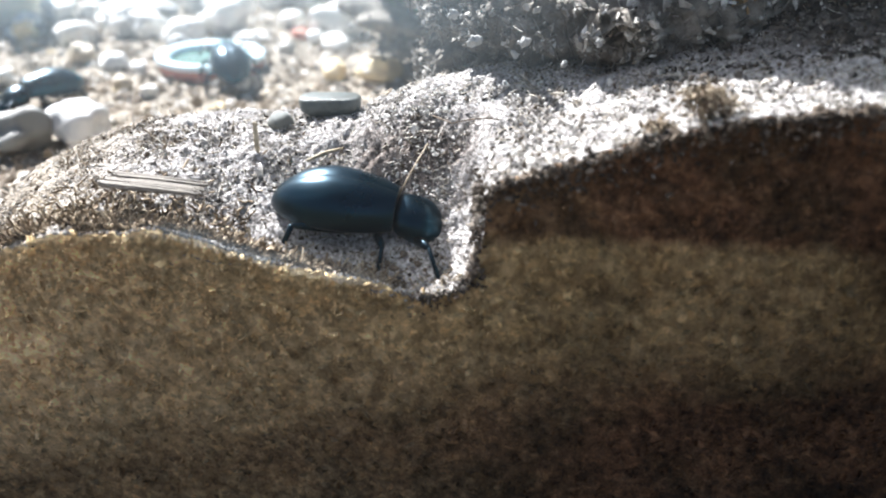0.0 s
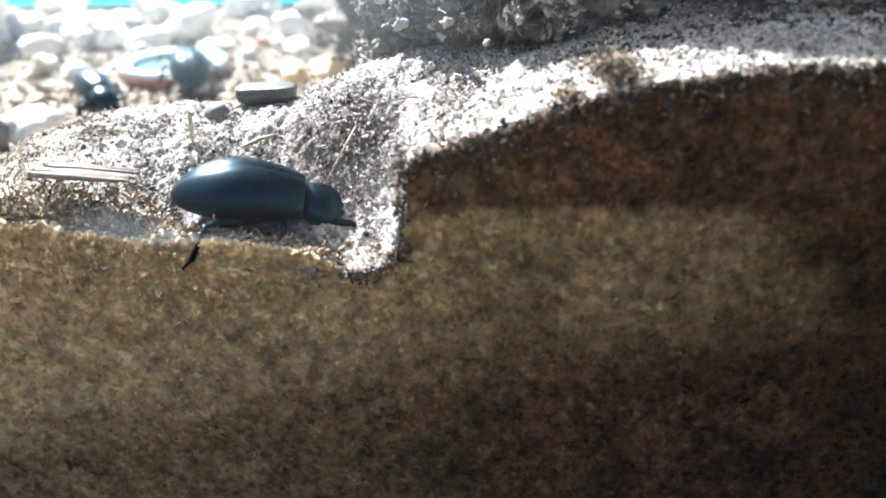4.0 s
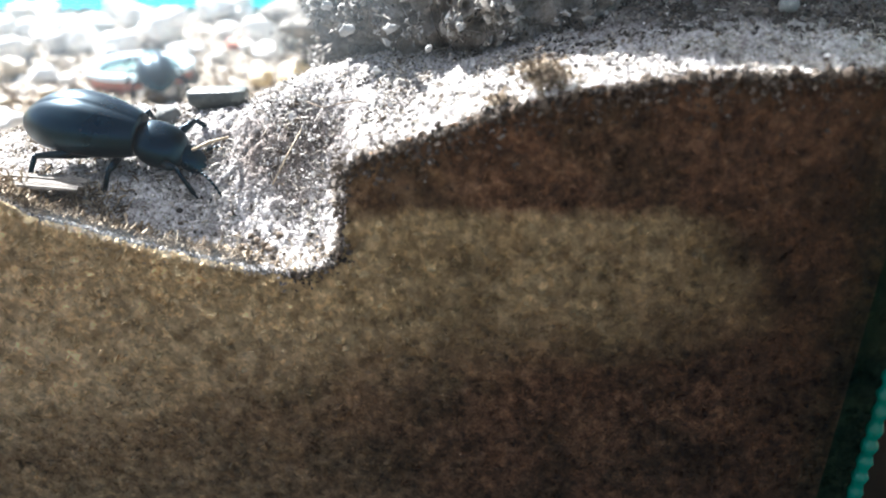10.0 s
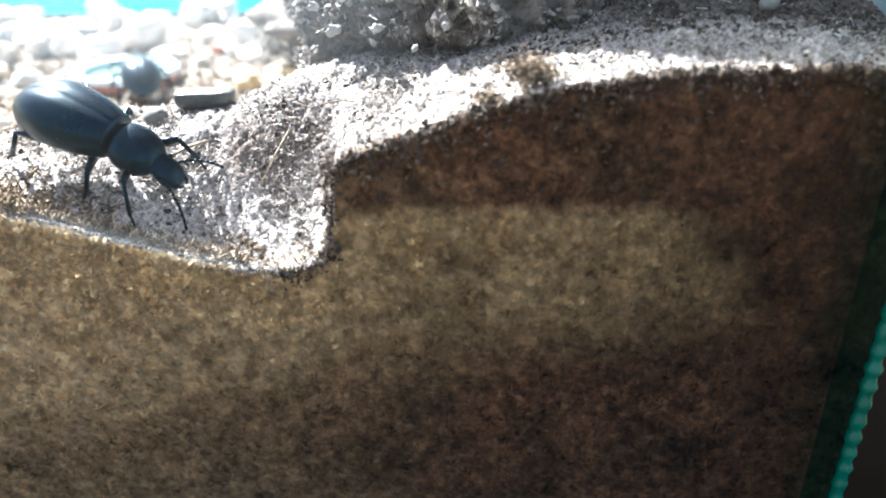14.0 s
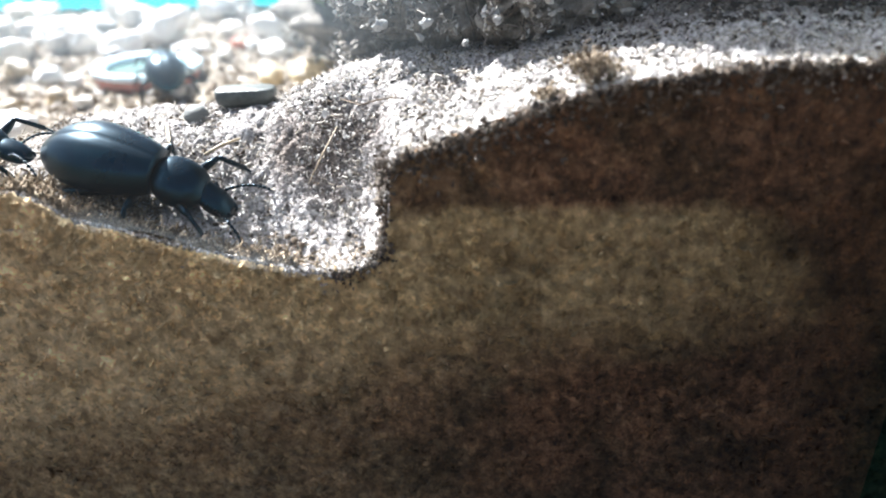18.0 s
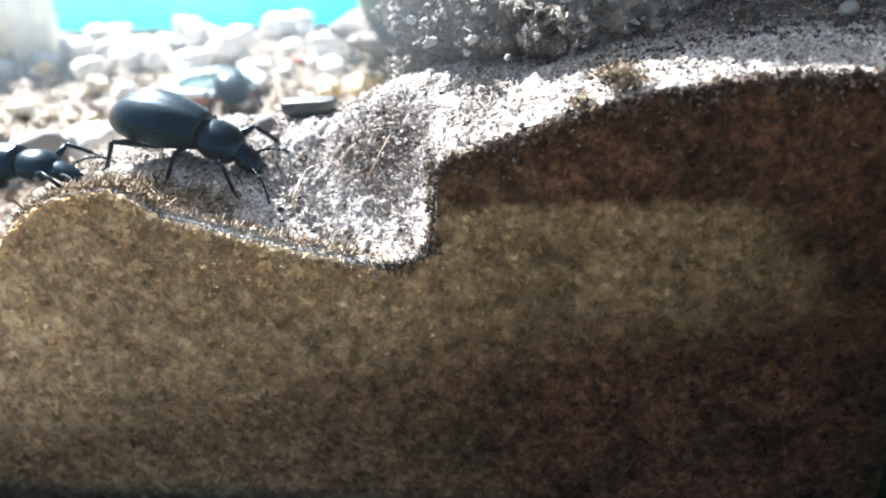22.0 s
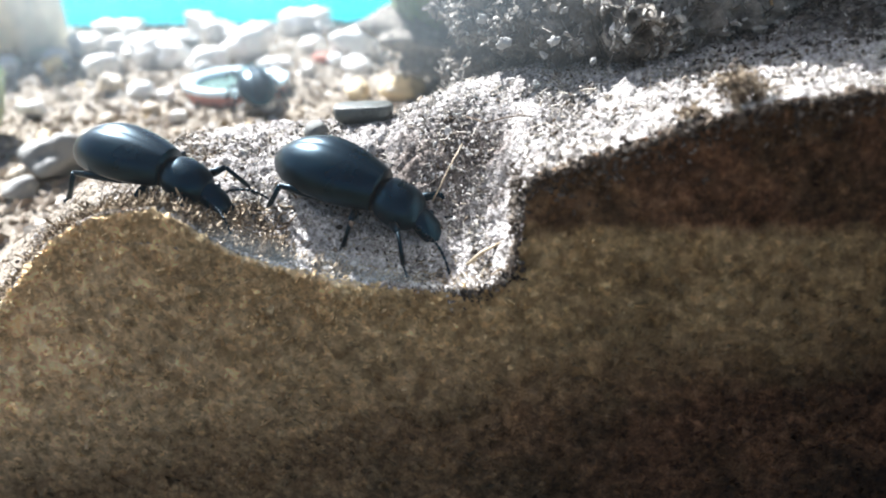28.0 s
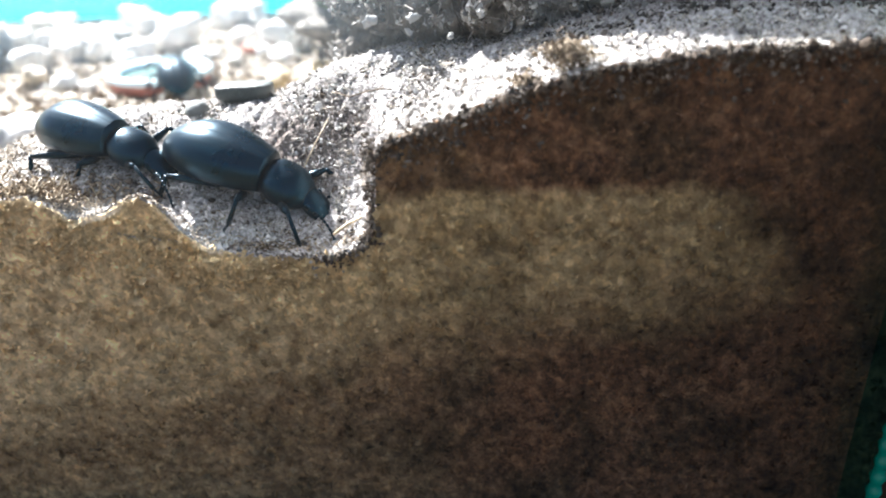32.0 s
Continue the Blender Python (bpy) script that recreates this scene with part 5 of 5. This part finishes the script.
def soil_mound(label, gains, deep_to, mats, n, gap):
    """Loose soil that the beetles push up against the glass: gains give its height over the ground along x, in millimetres."""
    mound = tagged(new("soil_heap"), label, "soil heap", "soil heaps along the glass")
    at, up = [a * .001 for a, g in gains], [g * .001 for a, g in gains]
    xs, deep, low = np.arange(at[0], at[-1] + .0003, .0005), 11, .008
    verts, faces = [], []
    for x in xs:
        gain = float(np.interp(x, at, up))
        for j in range(deep):
            f = j / (deep - 1)
            y = FRONT + gap + deep_to * f
            z = ground_at(x, y) + gain * (1 - f ** 1.4) * 1.03 + .0009 * noise.noise((x * 420, y * 420, 3)) + .0006 * noise.noise((x * 1100, y * 1100, 6)) - .0004 * (j == deep - 1)
            verts.append((x, y, z))
        verts.append((x, FRONT + .0016, ground_at(x, FRONT) - low))
        verts.append((x, FRONT + deep_to + gap, ground_at(x, FRONT) - low))
    w = deep + 2
    for i in range(len(xs) - 1):
        a, c = i * w, (i + 1) * w
        faces += [(a + j, c + j, c + j + 1, a + j + 1) for j in range(deep - 1)]
        faces += [(a + deep, c + deep, c, a), (a + deep - 1, c + deep - 1, c + deep + 1, a + deep + 1), (a + deep + 1, c + deep + 1, c + deep, a + deep)]
    faces += [tuple(list(range(deep)) + [deep + 1, deep]), tuple([(len(xs) - 1) * w + k for k in [deep, deep + 1] + list(range(deep - 1, -1, -1))])]
    raw("heap", verts, faces, [DAMP, DRY], smooth=False, index=[1 if len(f) == 4 and max(f) - min(f) < w + 2 and all(v % w < deep for v in f) and min(v % w for v in f) > 0 else 0 for f in faces]).parent = mound
    m = int(2200 * (at[-1] - at[0]) / .05)
    x, f = at[0] + rng.random(m) * (at[-1] - at[0]), rng.random(m)
    z = ground(x, np.full(m, FRONT)) + np.interp(x, at, up) * (1 - f) - .0065 * f
    tagged(crumbs("pressed_crumbs", np.stack([x, FRONT + gap + .0001 + .0010 * f, z], 1), .0004 + .0012 * rng.random(m) ** 2, PRESSED, 1.3, .5), kind="stuff").parent = mound
    for mat, name, share in mats:
        m = int(n * share)
        x = at[0] + rng.random(m) * (at[-1] - at[0])
        f = rng.random(m) ** 2.2
        y = FRONT + (.0019 if "fibre" in name else .0008) + (deep_to - .0020) * f
        z = ground(x, y) + np.interp(x, at, up) * (1 - f ** 1.4) * 1.03 + .0002
        pl = np.stack([x, y, z], 1)
        made = fibres(name, pl, .0008 + .0017 * rng.random(m), .00012 + .00014 * rng.random(m), mat, .9, bend=1.6) if "fibre" in name else crumbs(name, pl, .0003 + np.minimum(.0009, .15 * (pl[:, 1] - FRONT) + .0003) * rng.random(m) ** 2, mat)
        tagged(made, kind="stuff").parent = mound
    return mound


hump = soil_mound("rounded hump of loose brown soil piled up beside the pit", ((-92, 0), (-87, 1.4), (-83, 2.2), (-77, 3.2), (-71, 4.7), (-64, 5.2), (-58, 6.0), (-54, 4.7), (-50, 2.7), (-46, 1.0), (-43, 0)), .0140,
                  ((COIR, "brown_fibres", .5), (TAN_CRUMB, "tan_crumbs", .6), (CRUMB, "pale_crumbs", .6)), 4200, .0001)
lip = soil_mound("low lip of pale and brown crumbs along the pit", ((-58, 0), (-53, 2.5), (-50, 3.0), (-46, 2.8), (-41, 2.1), (-37, 1.6), (-31, 1.4), (-26, 1.2), (-22, .7), (-18, 0)), .0060,
                 ((COIR, "brown_fibres", .3), (TAN_CRUMB, "tan_crumbs", .3), (CRUMB, "pale_crumbs", .6)), 3600, .0003)
heap = soil_mound("steep heap of loose damp soil pushed up against the glass", ((-56, 0), (-50, 1.5), (-46, 3.2), (-42, 6.0), (-40, 6.8), (-38, 6.0), (-35.7, 3.5), (-32.8, .9), (-31, 0)), .0080,
                  ((TAN_CRUMB, "tan_crumbs", .6), (CRUMB, "pale_crumbs", .2)), 1100, .0002)
bank = soil_mound("bank of loose soil between the digging beetle and the glass", ((-46, 0), (-42, 1.3), (-38, 2.3), (-33, 3.2), (-27, 3.6), (-21, 3.5), (-17, 2.6), (-14.5, 1.2), (-13, 0)), .0060,
                  ((TAN_CRUMB, "tan_crumbs", .6), (CRUMB, "pale_crumbs", .3), (COIR, "brown_fibres", .2)), 1200, .0004)
HUMP_ROWS = [(0.0, -5.6), (4.5, -5.8), (6.8, -6.0), (8.0, -3.0), (9.0, -.4), (11.0, -.8), (13.0, -1.8), (16.5, -.8), (19.0, 0), (28.0, -.4), (29.2, -.6), (32.0, -2.8)]
LIP_ROWS = [(0.0, 0), (2.0, -1.0), (4.0, -2.6), (4.5, -2.6), (6.8, -.6), (8.0, 0), (23.0, 0), (25.5, -.4), (28.0, -2.2), (32.0, -3.2)]
BANK_ROWS = [(0.0, -1.8), (1.0, -1.0), (2.0, 0), (4.5, 0), (5.5, -2.4), (6.5, -4.6), (32.0, -5.0)]
HEAP_ROWS = [(0.0, -7.4), (29.2, -7.4), (30.1, -4.2), (31.0, -2.0), (32.0, 0)]
STRAW_ROWS = [(0.0, -.0300, .1190, .0660, 0, -8, 35), (9.0, -.0290, .1190, .0660, 0, -8, 35), (13.0, -.0300, .1180, .0655, 0, -10, 40), (18.0, -.0325, .1185, .0655, 0, -10, 40),
              (19.0, -.0330, .1180, .0650, 0, -10, 35), (20.5, -.0325, .1160, .0625, 0, -30, 75), (21.2, -.0315, .1140, .0610, 0, -45, 95), (22.0, -.0300, .1120, .0595, 0, -40, 80),
              (23.0, -.0250, .1085, .0575, 0, -25, 45), (25.5, -.0180, .1060, .0560, 0, -20, 40), (28.0, -.0090, .1050, .0555, 0, -18, 35), (32.0, -.0085, .1045, .0552, 0, -18, 30)]

UPRIGHT_ROWS = [(0.0, -.0425, .1225, .0650, 0, 0, 0), (7.6, -.0425, .1225, .0650, 0, 6, 0), (8.3, -.0428, .1225, .0650, -30, -30, 0), (8.8, -.0430, .1225, .0652, -60, -55, 0), (32.0, -.0430, .1225, .0652, -62, -56, 0)]

CLODS = []
for k in range(9):
    ob = new("soil_lump", pebble_mesh("soil_lump", 50 + k, LUMP_SOIL, (1, .9, .8), .4, 2))
    w = .0008 + .0006 * random.random()
    ob.scale = (w, w, w)
    CLODS.append(tagged(ob, "small crumbly lump of soil kicked back by the digging beetle", "soil lump", "kicked soil lumps"))


def lump_rows(k):
    """A lump rests in the pit, is kicked back in a low arc, and comes to rest behind the beetle."""
    start, x0, x1 = 1.5 + 3.3 * k, -.012 - .0012 * k, -.046 - .0016 * ((k * 5) % 7)
    y0, y1 = .1045 + .0008 * (k % 4), .1060 + .0016 * ((k * 3) % 5)
    ends = [(x0, y0, ground_at(x0, y0)), (x1, y1, ground_at(x1, y1))]
    rows_out = [(0.0, pose(*ends[0]))]
    for i in range(7):
        f = i / 6
        rows_out.append((start + f * .4, pose(*[a + (b - a) * f for a, b in zip(*ends)], 60 * f, 75 * f, 0) if i in (0, 6) else
                         pose(*[a + (b - a) * f + (.006 * math.sin(f * math.pi) if q == 2 else 0) for q, (a, b) in enumerate(zip(*ends))], 60 * f, 75 * f, 0)))
    rows_out.append((32.0, pose(*ends[1], 60, 75, 0)))
    return rows_out


def leg_rows(name, sgn, phase, busy):
    """Swing of one leg about its hip; busy gives spans of time with the strength and pace of the stroke."""
    hip = {n: h for n, h, p in LEGS}[name]
    rows_out, beat, t = [], phase, 0.0
    while t <= 32.01:
        swing, lift, pace = 3.0, 0.0, 2.0
        for t0, t1, amount, rate in busy:
            if t0 <= t <= t1:
                swing, lift, pace = amount, amount * .45, rate
        beat += .1333 * pace
        s = math.sin(beat)
        up = max(0, math.cos(beat)) * lift
        rows_out.append((t, pose(hip[0] * SIZE, sgn * hip[1] * SIZE, hip[2] * SIZE, sgn * up, 0, sgn * swing * s * (1 if name != "hind_leg" else .5))))
        t += .1333
    return rows_out


DIGGING = [(0, 4.6, 20, 9), (4.6, 8.2, 15, 8), (8.2, 11, 22, 9), (11, 14.6, 22, 10), (14.6, 19.5, 22, 10), (19.5, 24.6, 24, 9), (24.6, 27, 10, 6), (27, 32, 20, 10)]
WALKING = [(0, 2.5, 6, 5), (2.5, 9, 22, 8), (9, 18.6, 20, 7), (18.6, 20.6, 10, 5), (20.6, 24.6, 22, 8), (24.6, 27, 8, 4), (27, 29, 14, 6), (29, 32, 18, 7)]
RESTING = [(0, 32, 4, 2)]


def motions():
    walk(digger, [(t, pose(*p)) for t, *p in ROWS_DIGGER])
    walk(follower, [(t, pose(*p)) for t, *p in ROWS_FOLLOWER])
    walk(stalk, [(t, pose(*p)) for t, *p in STRAW_ROWS])
    walk(buried, [(0.0, pose(0, 0, 0)), (4.5, pose(0, 0, 0)), (6.0, pose(0, 0, -.0012)), (10.4, pose(0, 0, -.0014)), (12.0, pose(0, 0, -.0058)), (32.0, pose(0, 0, -.0064))])
    for k, ob in enumerate(CLODS):
        walk(ob, lump_rows(k))
    for mound, rows_up in ((hump, HUMP_ROWS), (lip, LIP_ROWS), (heap, HEAP_ROWS), (bank, BANK_ROWS)):
        walk(mound, [(t, pose(0, 0, .001 * up)) for t, up in rows_up])
    walk(upright, [(t, pose(*p)) for t, *p in UPRIGHT_ROWS])
    for beetle, busy, start in ((digger, DIGGING, 0.0), (follower, WALKING, 1.0), (resting, RESTING, 2.0)):
        for leg in beetle.children:
            kind = leg.name.split(".")[0]
            if kind.endswith("_leg"):
                sgn = 1 if leg.location.y > 0 else -1
                walk(leg, leg_rows(kind, sgn, start + (math.pi if (sgn > 0) != (kind == "middle_leg") else 0.0), busy))


motions()
